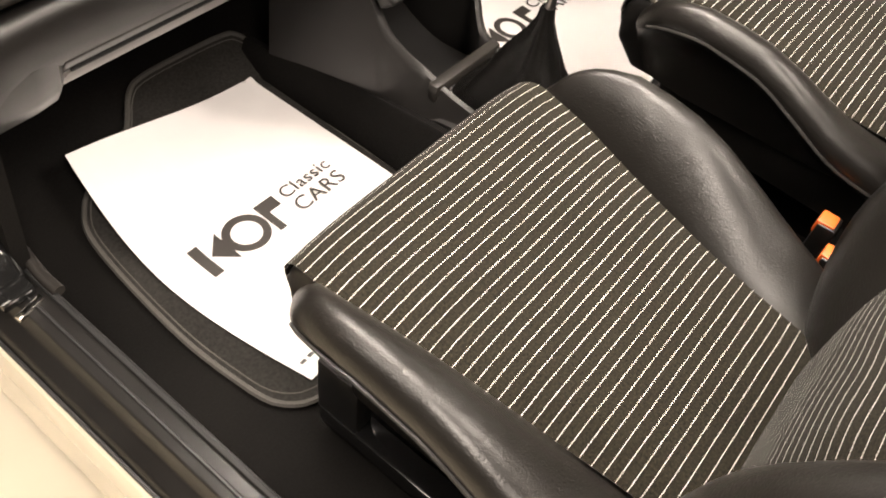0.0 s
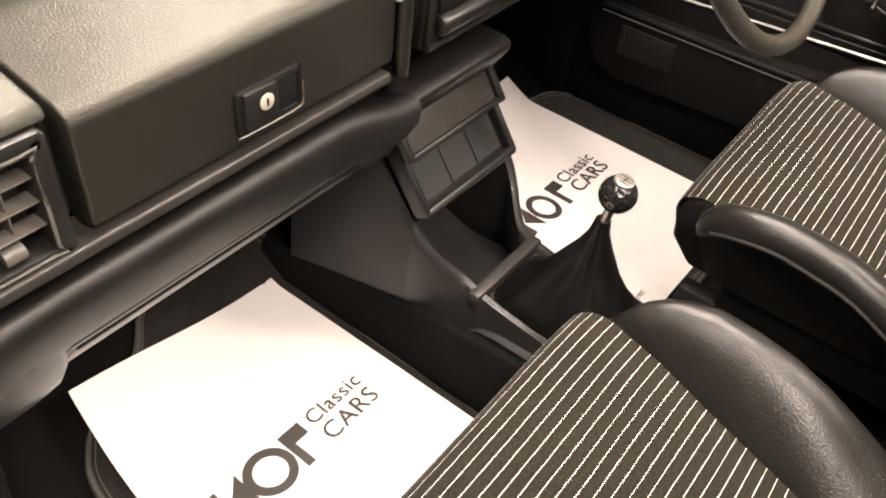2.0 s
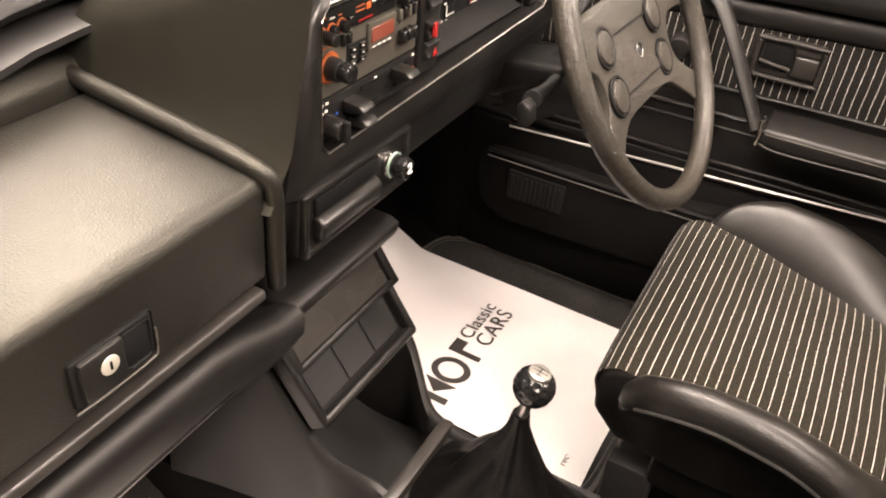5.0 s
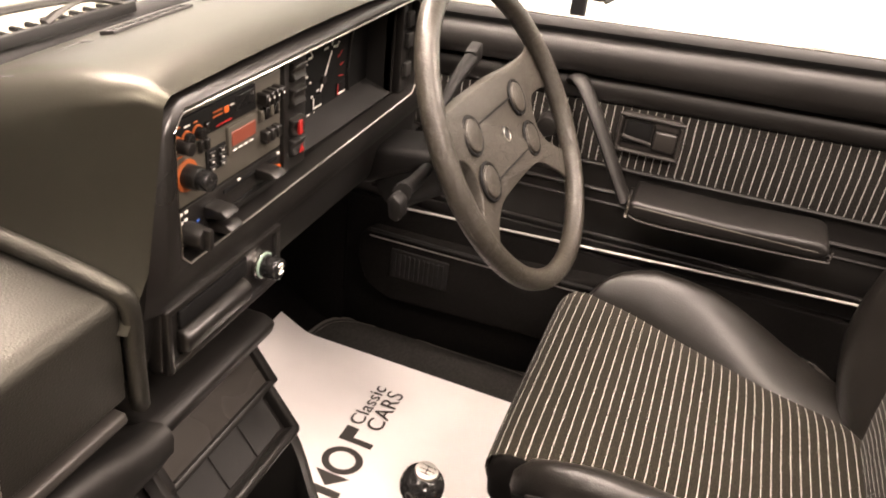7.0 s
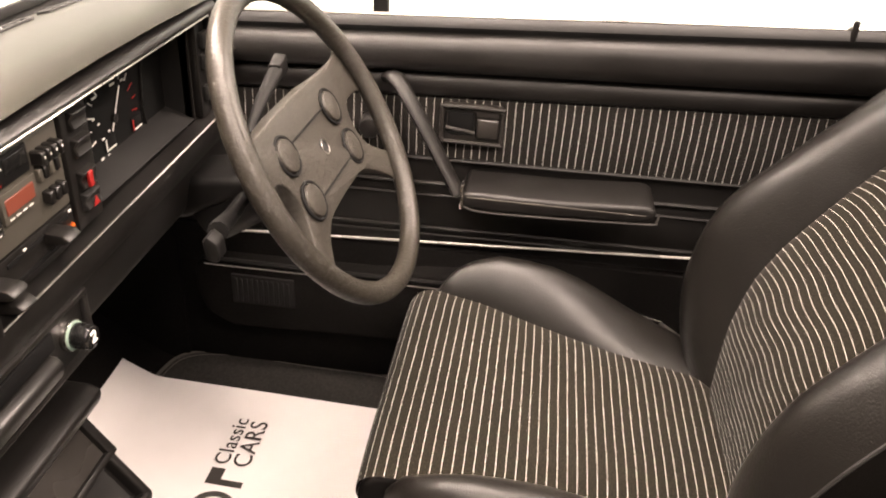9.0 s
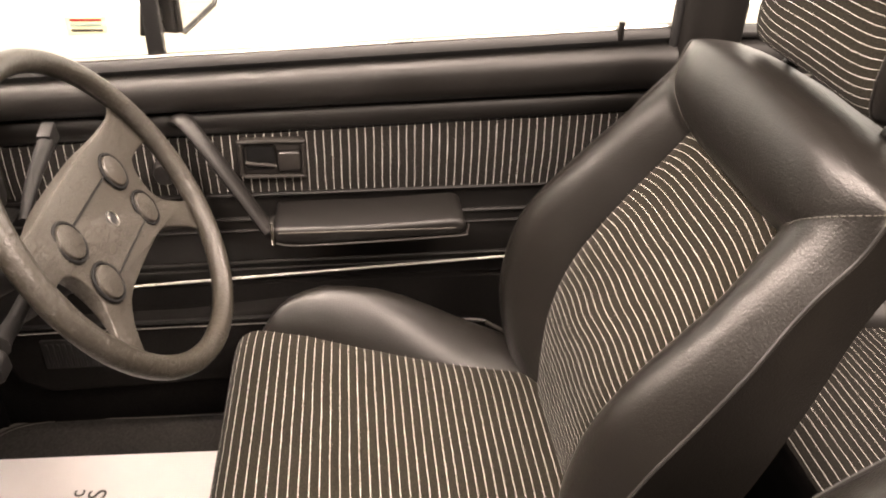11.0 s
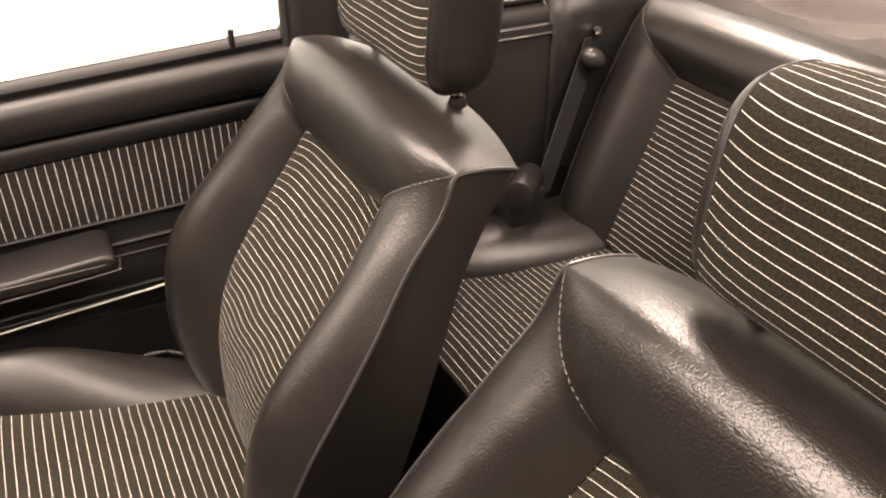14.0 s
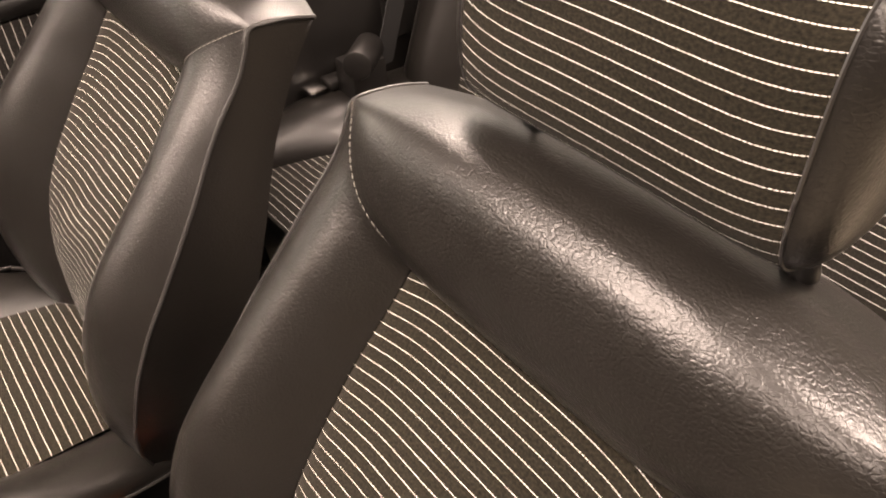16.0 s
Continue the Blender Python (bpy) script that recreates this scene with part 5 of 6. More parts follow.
gear = thing("gear_lever", (0.02, 0.05, 0.13), "gear lever with dimpled golf ball knob and black leather gaiter", "gear lever")
N = Vector((-0.003, 0.047, 0.316))
rings = []
for t in (0.0, 0.04, 0.09, 0.15, 0.22, 0.30, 0.40, 0.5, 0.62, 0.75, 0.88, 1.0):
    ring = []
    for j in range(44):
        a = 2 * math.pi * j / 44
        ca, sa = math.cos(a), math.sin(a)
        r = (abs(ca) ** 5 + abs(sa) ** 5) ** (-1 / 5)
        w = (1 - t) ** 1.6
        fold = 1 + (0.13 * math.sin(5 * a + t * 6) + 0.10 * math.sin(11 * a - t * 4)) * t * (1 - t) * 3.4
        base = Vector((0.022 + 0.070 * r * ca, 0.055 + 0.105 * r * sa, 0.132))
        top = N + Vector((0.009 * ca, 0.009 * sa, 0))
        p = base * w + top * (1 - w)
        p.z = 0.132 + (N.z - 0.132) * t + 0.004 * math.sin(math.pi * t) + (0.009 * math.sin(3 * a + 1) * math.sin(math.pi * t))
        c = Vector((0.022, 0.055, p.z)) * w + Vector((N.x, N.y, p.z)) * (1 - w)
        ring.append(c + (p - c) * fold)
    rings.append(ring)
part("gaiter", loft(rings), GAITER, gear, "black leather gaiter", sharp=70)
part("gaiter_frame", tube([Vector((0.022 + 0.072 * (abs(math.cos(a)) ** 5 + abs(math.sin(a)) ** 5) ** -0.2 * math.cos(a), 0.055 + 0.107 * (abs(math.cos(a)) ** 5 + abs(math.sin(a)) ** 5) ** -0.2 * math.sin(a), 0.131)) for a in span(0, 2 * math.pi, 41)[:-1]], 0.004, 6, True), MATTE, gear)
part("stick", cyl((-0.004, 0.048, 0.300), (-0.003, 0.041, 0.345), 0.0060, 0.0055, n=14), STEEL, gear)
KC, KR = Vector((-0.003, 0.039, 0.358)), 0.0218
dots = []
for k in range(70):
    z = 1 - 2 * (k + 0.5) / 70
    a = k * 2.39996
    dots.append(Vector((math.sqrt(1 - z * z) * math.cos(a), math.sqrt(1 - z * z) * math.sin(a), z)))
bm = bmesh.new()
bmesh.ops.create_uvsphere(bm, u_segments=64, v_segments=40, radius=1)
for v in bm.verts:
    d = v.co.normalized()
    near = max(q.dot(d) for q in dots)
    a = math.acos(min(1, near))
    dent = 0.07 * max(0.0, 1 - (a / 0.17) ** 2) if d.z < 0.80 else 0.0
    v.co = KC + d * KR * (1 - dent)
knob = part("knob", bm, GLOSS, gear, "gloss black golf ball knob")
m = Matrix.Translation(KC) @ Matrix.Rotation(radians(8), 4, "X")
part("badge", cyl(m @ Vector((0, 0, KR * 0.86)), m @ Vector((0, 0, KR * 1.0)), 0.0125, 0.0112, n=28, bevel=0.0006), STEEL, knob, "silver disc with gear pattern")
bm = bmesh.new()
for x in (-0.005, 0.0, 0.005):
    box(x - 0.0005, x + 0.0005, -0.004, 0.004, KR * 1.0, KR * 1.012, 0, m=m, bm=bm)
box(-0.005, 0.005, -0.0005, 0.0005, KR * 1.0, KR * 1.012, 0, m=m, bm=bm)
part("gear_pattern", bm, DIAL_SHADE, knob)
for tx, x, y in (("1", -0.0068, 0.0048), ("3", -0.0015, 0.0048), ("5", 0.0038, 0.0048), ("2", -0.0068, -0.0080), ("4", -0.0015, -0.0080), ("R", 0.0038, -0.0080)):
    words(tx, m @ Matrix.Translation((x, y, KR * 1.006)), 0.0042, DIAL_SHADE, "numeral", knob, 0.0001)

# seat belt buckles between the seats
for x, y in ((0.045, -0.375), (-0.005, -0.40)):
    b = thing("belt_buckle", (x, y, 0.10), "black seat belt buckle with orange release button", "belt buckle", "belt buckles")
    part("stalk", tube([(x - 0.01, y - 0.06, 0.06), (x - 0.005, y - 0.03, 0.12), (x, y, 0.17)], 0.007, 8), RUBBER, b)
    part("buckle_body", box(x - 0.016, x + 0.016, y - 0.010, y + 0.014, 0.150, 0.205, 0.004), PLASTIC, b)
    part("release_button", box(x - 0.013, x + 0.013, y - 0.006, y + 0.0165, 0.186, 0.2075, 0.003), ORANGE, b, "orange release button")

# ---- steering wheel and column ----
HUB, TIP = Vector((0.3765, 0.0942, 0.584)), radians(29.7)
WU, WN = Vector((0, math.sin(TIP), math.cos(TIP))), Vector((0, -math.cos(TIP), math.sin(TIP)))
ROT = 0.0
WX = Vector((math.cos(radians(2.2)), -math.sin(radians(2.2)), 0))


def wp(x, y, d=0.0):
    c, s = math.cos(ROT), math.sin(ROT)
    return HUB + WX * (x * c - y * s) + WU * (x * s + y * c) + WN * d


wheel = thing("steering_wheel", tuple(HUB), "worn black leatherette steering wheel with four spokes and round horn buttons", "steering wheel")
R = 0.1895
part("rim", tube([wp(R * math.cos(a), R * math.sin(a), 0.0) for a in span(0, 2 * math.pi, 73)[:-1]], 0.0135, 14, True), RIM, wheel, "worn padded rim")


def slab(outline, d0, d1, crown=0.0, bevel=0.006):
    own = bmesh.new()
    thin = lambda x, y: max(0.0, min(1.0, (math.hypot(x, y) - 0.10) / 0.07))
    a = [own.verts.new(wp(x, y, d0 + (-0.012 - d0) * thin(x, y))) for x, y in outline]
    b = [own.verts.new(wp(x, y, d1 + 0.0085 * thin(x * 0.75, y * 0.75))) for x, y in outline]
    own.faces.new(a[::-1]), own.faces.new(b)
    for k in range(len(a)):
        own.faces.new((a[k], a[(k + 1) % len(a)], b[(k + 1) % len(a)], b[k]))
    bmesh.ops.recalc_face_normals(own, faces=own.faces)
    if bevel:
        bmesh.ops.bevel(own, geom=own.edges[:], offset=bevel, segments=3, affect="EDGES", profile=0.5, clamp_overlap=True)
    return own


# one moulded pad reaching out into the four spokes
half = [(0.045, 0.0655), (0.105, 0.0625), (0.150, 0.066), (0.170, 0.074), (0.182, 0.045), (0.185, 0.008), (0.166, 0.011), (0.132, 0.010), (0.116, -0.006), (0.113, -0.030), (0.124, -0.052), (0.148, -0.073), (0.162, -0.084), (0.153, -0.102), (0.140, -0.118), (0.124, -0.102), (0.092, -0.078), (0.055, -0.066)]
outline = [(p.x, p.y) for p in smoothed([(x, y, 0) for x, y in half] + [(-x, y, 0) for x, y in half[::-1]], 3, True)]
pad = part("hub_pad", slab(outline, -0.036, -0.0115, bevel=0.0065), WHEEL, wheel, "padded hub with four broad spokes", sharp=60)
for x, y in ((-0.088, 0.024), (0.072, 0.024), (-0.088, -0.034), (0.072, -0.034)):
    h = part("horn_button", cyl(wp(x, y, -0.016), wp(x, y, -0.0055), 0.0205, 0.0195, n=28, bevel=0.002), WHEEL, pad, "round horn button")
    part("button_ring", tube([wp(x + 0.0226 * math.cos(a), y + 0.0226 * math.sin(a), -0.0092) for a in span(0, 2 * math.pi, 29)[:-1]], 0.0022, 6, True), DIAL_SHADE, h)
part("seam", tube([wp(-0.066, 0.030, -0.0095), wp(0.050, 0.030, -0.0095)], 0.0014, 6), DIAL_SHADE, pad)
part("seam", tube([wp(-0.066, -0.041, -0.0095), wp(0.050, -0.041, -0.0095)], 0.0014, 6), DIAL_SHADE, pad)
bd = part("badge", cyl(wp(0, -0.004, -0.012), wp(0, -0.004, -0.008), 0.0105, n=24, bevel=0.0008), RUBBER, pad, "plain round badge")
part("badge_ring", tube([wp(0.0088 * math.cos(a), -0.004 + 0.0088 * math.sin(a), -0.0076) for a in span(0, 2 * math.pi, 25)[:-1]], 0.0008, 5, True), STEEL, bd)
column = thing("steering_column", (0.32, 0.18, 0.54), "black plastic steering column shroud with control stalks", "steering column")
part("shroud", loft([[wp(0.042 * math.cos(a) * k, 0.036 * math.sin(a) * k - 0.016, d) for a in span(0, 2 * math.pi, 25)[:-1]] for d, k in ((-0.04, 0.85), (-0.055, 1.0), (-0.12, 1.1), (-0.18, 1.2))]), DARKTRIM, column)
part("shroud_base", prism([(0.17, 0.550), (0.175, 0.53), (0.26, 0.485), (0.30, 0.485), (0.30, 0.535), (0.22, 0.545)], 0.325, 0.405, 0.012, 3), DARKTRIM, column)
part("stalk", tube(smoothed([(0.335, 0.176, 0.600), (0.375, 0.178, 0.618), (0.420, 0.180, 0.629), (0.452, 0.180, 0.637)], 4), lambda t: 0.006 + 0.004 * t, 10), DARKTRIM, column)
part("stalk_tip", box(-0.012, 0.012, -0.008, 0.008, -0.014, 0.014, 0.003, m=Matrix.Translation((0.462, 0.18, 0.640)) @ Matrix.Rotation(radians(75), 4, "Y")), DARKTRIM, column)
part("stalk", tube(smoothed([(0.25, 0.155, 0.565), (0.20, 0.150, 0.570), (0.160, 0.145, 0.580), (0.140, 0.14, 0.585)], 4), lambda t: 0.007 + 0.003 * t, 10), DARKTRIM, column)
part("stalk_tip", prism([(0.135, 0.563), (0.130, 0.569), (0.132, 0.585), (0.141, 0.592), (0.147, 0.586), (0.144, 0.566)], 0.116, 0.136, 0.003), DARKTRIM, column)
part("knee_panel", prism([(0.30, 0.46), (0.34, 0.42), (0.52, 0.37), (0.52, 0.44), (0.40, 0.48)], 0.13, 0.62, 0.006), DARKTRIM, column)

# ---- driver's door ----
door = thing("door_1", (0.68, -0.1, 0.0), "closed driver door with black vinyl trim and a pinstriped cloth panel", "car door", kind="structure")
part("door_shell", box(0.672, 0.74, -0.66, 0.50, -0.05, 0.615, 0.004), MATTE, door)
# padded belt roll and the lesser roll below it
belt_top = lambda y: 0.640 + 0.0536 * (0.1 - y)
belt_foot = lambda y: 0.585 + 0.036 * (0.1 - y)
cloth_top = lambda y: 0.544 + 0.042 * (0.1 - y)


def sec(pts, y, low, high):
    """A section whose height runs between two sloping lines."""
    z0, z1 = min(z for _, z in pts), max(z for _, z in pts)
    return [Vector((x, y, low(y) + (high(y) - low(y)) * (z - z0) / (z1 - z0))) for x, z in pts]


ROLL = [(0.70, 0.668), (0.672, 0.668), (0.657, 0.664), (0.648, 0.655), (0.643, 0.637), (0.641, 0.615), (0.643, 0.598), (0.650, 0.589), (0.662, 0.585), (0.70, 0.585)]
part("belt_roll", loft([sec(ROLL, y, belt_foot, belt_top) for y in span(-0.645, 0.45, 24)]), VINYL_SMOOTH, door, "padded vinyl belt roll", sharp=60)
ROLL2 = [(0.70, 0.583), (0.663, 0.583), (0.656, 0.579), (0.654, 0.570), (0.655, 0.563), (0.659, 0.559), (0.70, 0.557)]
part("lower_roll", loft([sec(ROLL2, y, cloth_top, lambda q: belt_foot(q) - 0.002) for y in span(-0.645, 0.45, 16)]), VINYL_SMOOTH, door, sharp=60)
fn = lambda y, z: Vector((0.660 - 0.004 * math.sin(math.pi * (z - 0.452) / 0.104), y, 0.452 + 0.010 * (0.1 - y) + (cloth_top(y) - 0.452 - 0.010 * (0.1 - y)) * (z - 0.452) / 0.106))
ys, zs = span(-0.64, 0.36, 40), span(0.452, 0.558, 6)
part("cloth_panel", sheet(fn, ys, zs, lambda u, v, i, j: (v, u), thick=-0.006), DOOR_CLOTH, door, "dark cloth with vertical cream pinstripes")
part("lower_trim", sheet(lambda y, z: Vector((0.664 - 0.004 * math.sin(z * 40), y, z + 0.012 * (0.1 - y))), span(-0.645, 0.45, 12), span(0.29, 0.455, 10), thick=-0.01), VINYL_SMOOTH, door)
for z, r in ((0.447, 0.003), (0.405, 0.0035), (0.384, 0.0025), (0.325, 0.003), (0.312, 0.002)):
    part("ridge", tube([(0.661, y, z + 0.014 * (0.1 - y)) for y in span(-0.645, 0.40, 12)], r, 6), VINYL_SMOOTH, door)
part("bright_strip", tube([(0.656, y, 0.2955 + 0.055 * (0.1 - y)) for y in span(-0.645, 0.36, 8)], 0.0023, 6), BRIGHT, door, "thin chrome strip")
part("lower_panel", box(0.655, 0.675, -0.645, 0.45, -0.02, 0.288, 0.004), CARPET, door)
# Pocket takes the black carpet colour in place of the deep footwell shade.
pk = part("door_pocket", prism([(0.40, 0.225), (0.38, 0.240), (0.10, 0.246), (-0.06, 0.262), (-0.075, 0.258), (-0.080, 0.240), (-0.09, 0.12), (0.34, 0.105), (0.385, 0.13), (0.402, 0.18)], 0.622, 0.658, 0.010, 3), CARPET, door, "door pocket, blackened for the footwell shade")
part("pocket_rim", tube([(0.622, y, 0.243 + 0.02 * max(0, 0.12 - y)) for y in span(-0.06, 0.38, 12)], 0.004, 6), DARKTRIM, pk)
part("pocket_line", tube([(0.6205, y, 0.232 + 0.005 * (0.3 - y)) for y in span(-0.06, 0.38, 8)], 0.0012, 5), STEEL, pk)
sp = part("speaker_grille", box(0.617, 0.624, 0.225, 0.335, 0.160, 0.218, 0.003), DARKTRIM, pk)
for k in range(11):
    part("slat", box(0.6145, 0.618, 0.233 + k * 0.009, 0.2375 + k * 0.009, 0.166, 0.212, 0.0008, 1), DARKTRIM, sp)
# release handle
h = part("release_handle", box(0.650, 0.660, -0.101, -0.006, 0.484, 0.545, 0.009, 4), PLATE, door, "grey-black release handle in a recessed plate")
# Black box laid on the plate for the shade of the finger opening.
part("recess", box(0.6488, 0.653, -0.060, -0.013, 0.500, 0.538, 0.007, 3), DIAL_SHADE, h, "black box standing in for the shaded finger opening")
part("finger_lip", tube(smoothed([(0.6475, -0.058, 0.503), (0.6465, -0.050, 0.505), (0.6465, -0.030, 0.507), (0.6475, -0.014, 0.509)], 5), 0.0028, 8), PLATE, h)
# Black surround for the shade round the lever.
part("lever_gap_shade", box(0.6490, 0.653, -0.0965, -0.058, 0.4925, 0.5285, 0.004), DIAL_SHADE, h)
part("lever", box(0.6450, 0.652, -0.0945, -0.0605, 0.495, 0.526, 0.004, 3), PLATE, h, "flat pull lever")
part("plate_rim", tube(smoothed([(0.648, y, z) for y, z in ((-0.014, 0.4865), (-0.0085, 0.492), (-0.0085, 0.537), (-0.014, 0.5425), (-0.093, 0.5425), (-0.0985, 0.537), (-0.0985, 0.492), (-0.093, 0.4865), (-0.014, 0.4865))], 2), 0.0034, 8), PLATE, h)
# pull strap and arm rest
part("pull_strap", tube(smoothed([(0.655, 0.075, 0.575), (0.632, 0.060, 0.582), (0.612, 0.028, 0.545), (0.594, -0.015, 0.480), (0.582, -0.046, 0.432)], 6), 0.008, 10, rx=0.014), VINYL_SMOOTH, door, "slanting padded pull strap")
a = part("armrest", prism([(-0.050, 0.415), (-0.054, 0.439), (-0.20, 0.439), (-0.320, 0.446), (-0.334, 0.441), (-0.336, 0.427), (-0.322, 0.419), (-0.10, 0.410)], 0.572, 0.662, 0.007, 4), VINYL_SMOOTH, door, "padded arm rest")
part("armrest_edge", tube(smoothed([(0.571, -0.056, 0.4165), (0.571, -0.10, 0.4105), (0.571, -0.315, 0.4185), (0.572, -0.336, 0.424), (0.576, -0.339, 0.436)], 5), 0.0016, 6), PLATE, a)
part("armrest_clip", box(0.569, 0.600, -0.0545, -0.049, 0.412, 0.452, 0.002), CHROME, a, "chrome clip")
part("armrest_seam", tube([(0.5725, y, 0.432) for y in span(-0.32, -0.06, 6)], 0.0012, 5), THREAD, a)
part("crank_boss", cyl((0.665, 0.10, 0.50), (0.63, 0.10, 0.50), 0.020, 0.016, n=20, bevel=0.003), PLASTIC, door)
part("seal_strip", loft([[Vector((x, y, belt_top(y) + dz)) for x, dz in ((0.672, -0.03), (0.668, 0.001), (0.661, 0.008), (0.663, 0.016), (0.668, 0.021), (0.690, 0.021), (0.690, -0.03))] for y in (-0.645, 0.44)]), RUBBER, door)
part("bright_seal", tube([(0.672, y, belt_top(y) + 0.0225) for y in span(-0.64, 0.44, 6)], 0.003, 6), STEEL, door)
part("lock_pin", cyl((0.664, -0.56, 0.682), (0.664, -0.56, 0.710), 0.0045, n=12, bevel=0.001), PLASTIC, door, "black lock pin")
part("latch_boss", cyl((0.655, -0.617, 0.635), (0.646, -0.617, 0.635), 0.012, n=18, bevel=0.002), PLASTIC, door)
# quarter light bar and outside mirror
win = thing("window_1", (0.68, -0.1, 0.69), "raised driver side window with black quarter light bar", "car window", kind="structure")
g = part("pane", box(0.678, 0.682, -0.62, 0.08, 0.625, 1.12, 0), GLASS, win)
g.visible_shadow = False
g = part("pane", box(0.678, 0.682, 0.105, 0.42, 0.625, 1.0, 0), GLASS, win)
g.visible_shadow = False
part("quarter_bar", prism([(0.672, 0.082), (0.672, 0.104), (0.690, 0.104), (0.690, 0.082)], 0.64, 1.12, 0.003, axis="z"), RUBBER, win)
mir = thing("door_mirror", (0.78, 0.05, 0.70), "black door mirror outside the window", "mirror")
part("mirror_foot", prism([(0.115, 0.685), (0.080, 0.688), (0.085, 0.71), (0.105, 0.75)], 0.69, 0.70, 0.003), PLASTIC, mir)
part("mirror_arm", box(0.70, 0.73, 0.085, 0.105, 0.70, 0.72, 0.004), PLASTIC, mir)
MF = Matrix.Translation((0.71, 0.068, 0.72)) @ Matrix.Rotation(radians(-16), 4, "Z")
case = prism([(0.0, -0.036), (0.012, -0.042), (0.125, -0.030), (0.138, -0.016), (0.134, 0.040), (0.122, 0.052), (0.01, 0.052), (0.0, 0.042)], 0.0, 0.05, 0.008, 3, axis="y")
bmesh.ops.transform(case, matrix=MF, verts=case.verts)
part("mirror_case", case, PLASTIC, mir)
face = prism([(0.007, -0.032), (0.016, -0.036), (0.122, -0.025), (0.131, -0.014), (0.127, 0.038), (0.118, 0.046), (0.014, 0.046), (0.007, 0.038)], -0.003, 0.001, 0, axis="y")
bmesh.ops.transform(face, matrix=MF, verts=face.verts)
part("mirror_glass", face, MIRROR, mir)
part("mirror_rim", tube([MF @ Vector(q) for q in ((0.004, -0.004, -0.034), (0.014, -0.004, -0.039), (0.124, -0.004, -0.028), (0.135, -0.004, -0.015), (0.131, -0.004, 0.039), (0.121, -0.004, 0.049), (0.012, -0.004, 0.049), (0.004, -0.004, 0.040))], 0.0036, 8, True, up=(0, 1, 0.01)), PLASTIC, mir)
st = thing("sticker", (0.677, 0.175, 0.694), "small pale yellow notice sticker on the quarter light glass", "sticker")
part("sticker_sheet", box(0.6768, 0.6776, 0.152, 0.205, 0.692, 0.717, 0), surface("pale_yellow_film", (0.75, 0.72, 0.45), 0.5, vary=0.1), st)
for k in range(3):
    part("print_bar", box(0.6762, 0.6767, 0.158, 0.199, 0.697 + k * 0.007, 0.700 + k * 0.007, 0), (INK, GREEN, RED)[k], st)
# hoop behind the door, rear side trim and belts
hoop = thing("roll_hoop", (0.65, -0.68, 0.0), "black roll-over hoop pillar behind the door", "car pillar", kind="structure")
part("hoop_tube", prism([(0.640, -0.655), (0.632, -0.70), (0.640, -0.735), (0.70, -0.735), (0.70, -0.645), (0.655, -0.642)], 0.0, 1.20, 0.010, 3, axis="z"), VINYL_SMOOTH, hoop)
part("hoop_seal", tube([(0.662, -0.640, z) for z in span(0.66, 1.20, 6)], 0.007, 8), RUBBER, hoop)
part("belt_guide", tube(smoothed([(0.636, -0.690, 0.785), (0.620, -0.70, 0.800), (0.618, -0.715, 0.78), (0.632, -0.725, 0.765)], 5), 0.006, 8), CHROME, hoop, "chrome belt guide")
side = thing("wall_rear_side", (0.65, -1.0, 0.0), "black vinyl rear side trim beside the bench seat", "trim panel", kind="structure")
part("side_panel", box(0.632, 0.70, -1.45, -0.735, -0.02, 0.655, 0.004), VINYL_SMOOTH, side)
part("side_roll", loft([[Vector((x, y, z + 0.02)) for x, z in ROLL] for y in span(-1.10, -0.735, 10)]), VINYL_SMOOTH, side, sharp=60)
part("bright_line", tube([(0.630, y, 0.640) for y in span(-1.13, -0.74, 4)], 0.002, 5), STEEL, side)
part("ridge", tube([(0.630, -0.86, 0.60), (0.630, -0.93, 0.60)], 0.003, 6), VINYL_SMOOTH, side)
part("ridge", tube([(0.630, -0.86, 0.585), (0.630, -0.92, 0.585)], 0.003, 6), VINYL_SMOOTH, side)
part("corner_pad", loft([[Vector((x, y, z)) for x, z in ((0.70, 0.69 + k), (0.645, 0.69 + k), (0.618, 0.665), (0.612, 0.58), (0.616, 0.50), (0.624, 0.38), (0.70, 0.38))] for y, k in ((-1.10, -0.01), (-1.13, 0.025), (-1.19, 0.045), (-1.27, 0.050), (-1.45, 0.03))]), SOFT, side, "padded rear corner", sharp=70)
part("seal_strip", box(0.655, 0.70, -1.10, -0.735, 0.688, 0.697, 0.003), RUBBER, side)
guide = bmesh.new()
bmesh.ops.create_uvsphere(guide, u_segments=20, v_segments=12, radius=1, matrix=Matrix.Translation((0.590, -1.160, 0.596)) @ Matrix.Rotation(radians(35), 4, "X") @ Matrix.Diagonal((0.020, 0.026, 0.018, 1)))
part("belt_guide", guide, PLATE, side, "rounded belt guide")
part("anchor_bolt", cyl((0.612, -1.178, 0.640), (0.594, -1.168, 0.643), 0.0075, n=12, bevel=0.001), CHROME, side, "chrome belt anchor bolt")
part("belt_strap", sheet(lambda u, t: Vector((0.606 - 0.03 * t - 0.008 * u, -1.172 + 0.045 * u + 0.11 * t, 0.63 - 0.27 * t)), span(-0.5, 0.5, 3), span(0, 1, 12), thick=0.002), RUBBER, side, "black belt webbing")
reel = thing("belt_reel", (0.53, -1.0, 0.33), "black plastic rear belt reel with a chrome tongue on the bench", "belt reel")
part("reel_case", cyl((0.575, -1.035, 0.405), (0.505, -0.965, 0.415), 0.026, 0.025, n=24, bevel=0.003), PLASTIC, reel)
part("reel_foot", box(0.53, 0.59, -1.04, -0.97, 0.33, 0.40, 0.006), PLASTIC, reel)
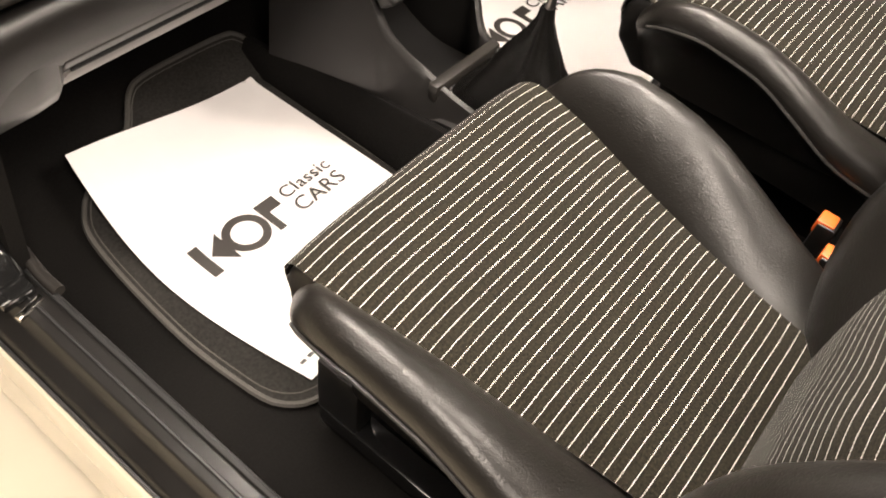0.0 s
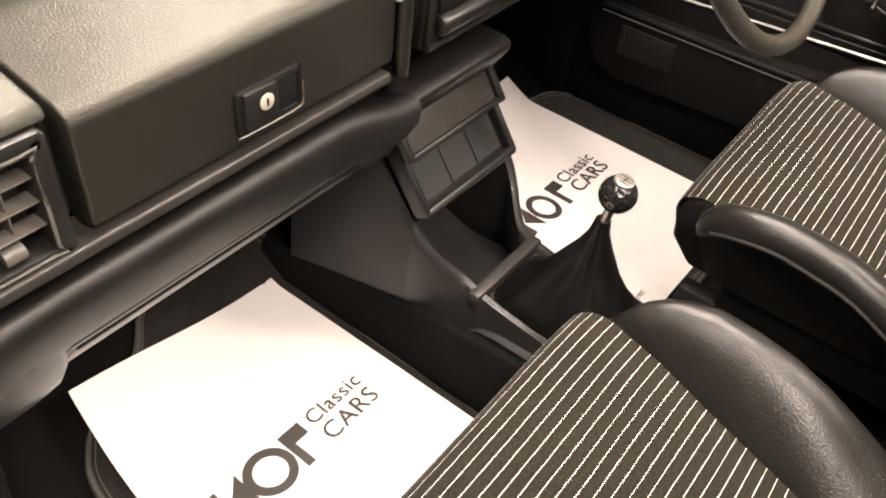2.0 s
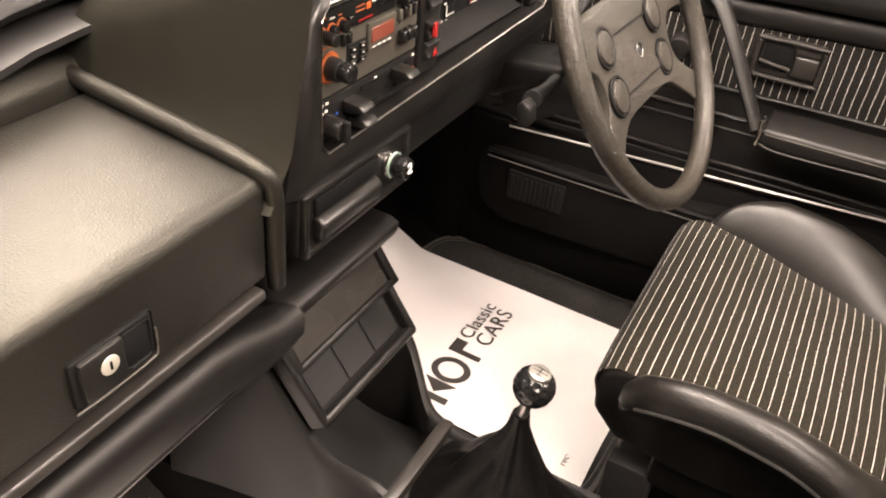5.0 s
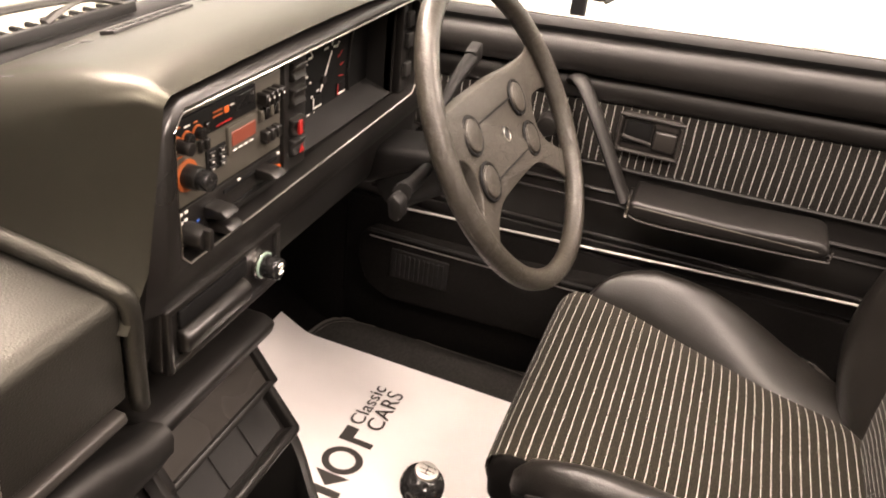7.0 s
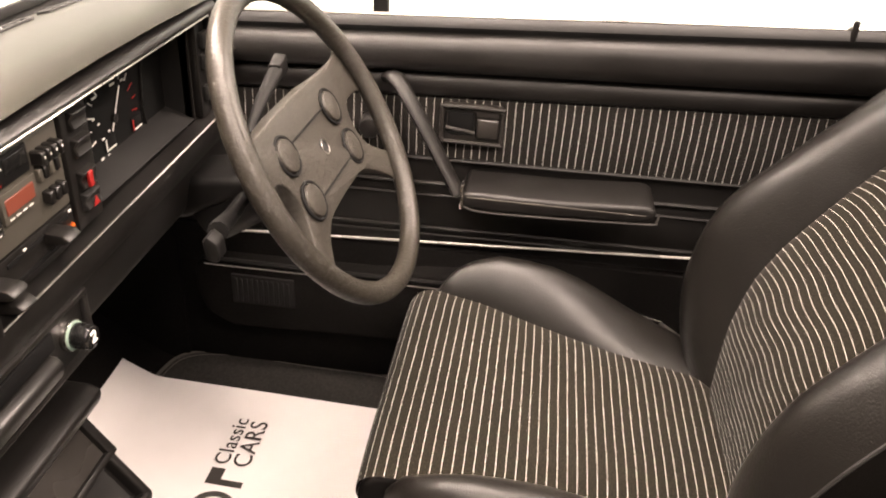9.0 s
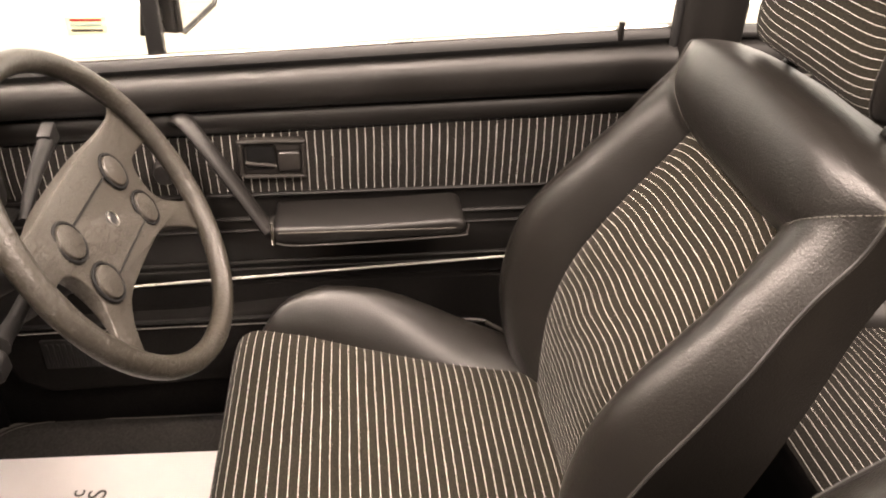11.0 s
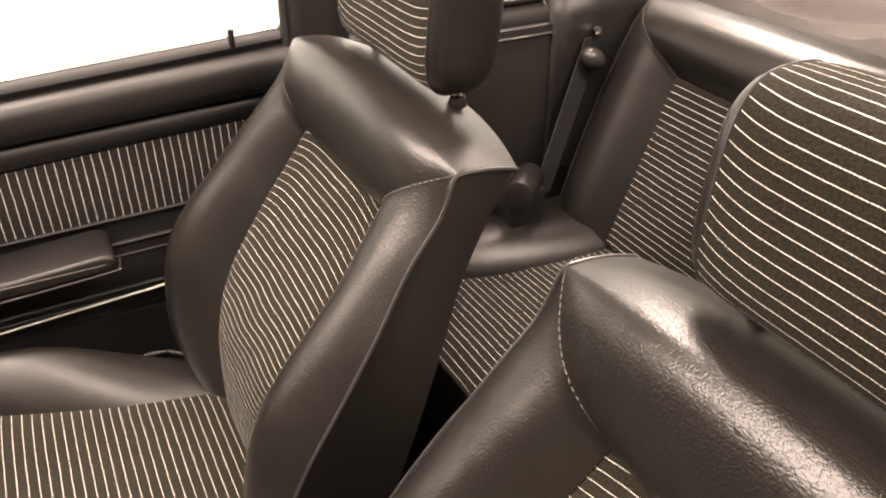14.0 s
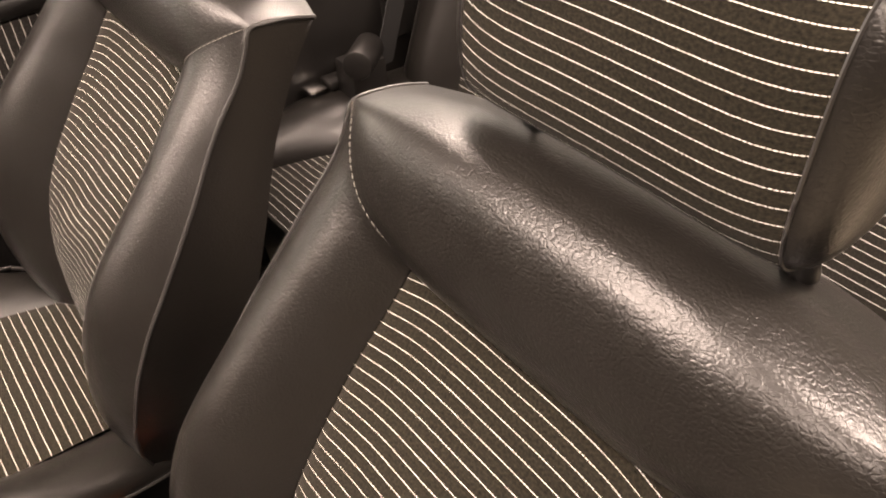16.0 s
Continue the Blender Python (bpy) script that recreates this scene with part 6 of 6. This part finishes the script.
part("tongue", box(0.588, 0.622, -0.950, -0.916, 0.344, 0.349, 0.002), CHROME, reel, "chrome tongue")
part("tongue_grip", box(0.584, 0.622, -1.000, -0.954, 0.339, 0.356, 0.004), PLASTIC, reel)
part("webbing", tube(smoothed([(0.602, -0.985, 0.352), (0.588, -1.0, 0.375), (0.560, -1.0, 0.405)], 5), 0.002, 6, rx=0.02), RUBBER, reel)

# ---- windscreen, bonnet, wipers ----
screen_y = lambda x: 0.482 - 0.13 * (x - 0.15) ** 2
screen_z = lambda x: ease([(-0.30, 0.676), (-0.16, 0.694), (0.66, 0.694)], x)
ws = thing("windscreen", (0, 0.48, 0.68), "raked windscreen in a black rubber seal", "car window", kind="structure")
# Rubber seal, widened and dulled to include the shadow gap in front of it.
part("seal_and_gap_shade", tube([(x, screen_y(x) - 0.010, screen_z(x) + 0.001) for x in span(-0.66, 0.66, 27)], 0.012, 10, rx=0.021), DARKTRIM, ws)
part("screen_foot", sheet(lambda x, q: Vector((x, screen_y(x) - 0.050 + 0.05 * q, screen_z(x) - 0.022 + 0.010 * q * q)), span(-0.655, 0.655, 27), span(0, 1, 5), thick=0.006), MATTE, ws)
lean = lambda x, t: Vector((x * (1 - 0.08 * t), screen_y(x) + 0.004 - 0.43 * t, screen_z(x) + 0.008 + 0.46 * t))
pane = part("pane", sheet(lean, span(-0.655, 0.655, 15), span(0, 1, 6), thick=0.004), GLASS, ws)
pane.visible_shadow = False
part("screen_pillar", tube([lean(0.675, t) for t in span(0, 1, 8)], 0.020, 8), GLOSS, ws)
bon = thing("bonnet", (0, 1.0, 0.6), "cream painted bonnet ahead of the windscreen", "car bonnet")
part("scuttle_edge", sheet(lambda x, q: Vector((x, screen_y(x) + 0.014 + 0.022 * q, screen_z(x) - 0.002 - 0.004 * q)), span(-0.66, 0.66, 27), [0, 0.5, 1], thick=0.008), CREAM, bon, "cream painted flange under the glass")
part("scuttle", sheet(lambda x, q: Vector((x, screen_y(x) + 0.036 + 0.11 * q, screen_z(x) - 0.008 - 0.012 * q)), span(-0.66, 0.66, 27), [0, 0.5, 1], thick=0.008), CREAM, bon, "cream scuttle panel with louvres")
for k in range(28):
    x = -0.27 + k * 0.021
    part("louvre", box(x - 0.0030, x + 0.0030, screen_y(x) + 0.064, screen_y(x) + 0.084, screen_z(x) - 0.014, screen_z(x) - 0.008, 0.001, 1), DIAL_SHADE, bon)
part("bonnet_skin", sheet(lambda x, y: Vector((x, y, 0.675 - 0.10 * (y - 0.65) - 0.06 * x * x)), span(-0.70, 0.70, 15), span(0.635, 1.55, 12), thick=0.01), CREAM, bon)
for x0 in (-0.33, 0.27):
    w = thing("wiper", (x0, 0.55, 0.66), "black windscreen wiper arm and blade", "wiper", "wipers")
    y0 = screen_y(x0 + 0.2)
    part("pivot", cyl((x0, y0 + 0.055, 0.668), (x0, y0 + 0.055, 0.702), 0.016, 0.012, n=16, bevel=0.002), MATTE, w)
    part("arm", tube(smoothed([(x0, y0 + 0.055, 0.698), (x0 + 0.05, y0 + 0.045, 0.716), (x0 + 0.14, y0 + 0.020, 0.732), (x0 + 0.25, y0 - 0.002, 0.738)], 5), 0.0045, 8, rx=0.007), PLATE, w)
    part("bridge", tube(smoothed([(x0 + 0.04, y0 - 0.010, 0.722), (x0 + 0.10, y0 - 0.006, 0.733), (x0 + 0.25, y0 - 0.003, 0.738), (x0 + 0.40, y0 - 0.006, 0.733), (x0 + 0.46, y0 - 0.010, 0.722)], 6), 0.0035, 6, rx=0.006), PLATE, w)
    for dx in (0.04, 0.36):
        part("yoke", tube(smoothed([(x0 + dx, y0 - 0.013, 0.718), (x0 + dx + 0.05, y0 - 0.009, 0.729), (x0 + dx + 0.10, y0 - 0.013, 0.718)], 5), 0.003, 6, rx=0.005), PLATE, w)
    part("blade", box(x0 + 0.02, x0 + 0.48, y0 - 0.018, y0 - 0.012, 0.706, 0.718, 0.002), RUBBER, w)
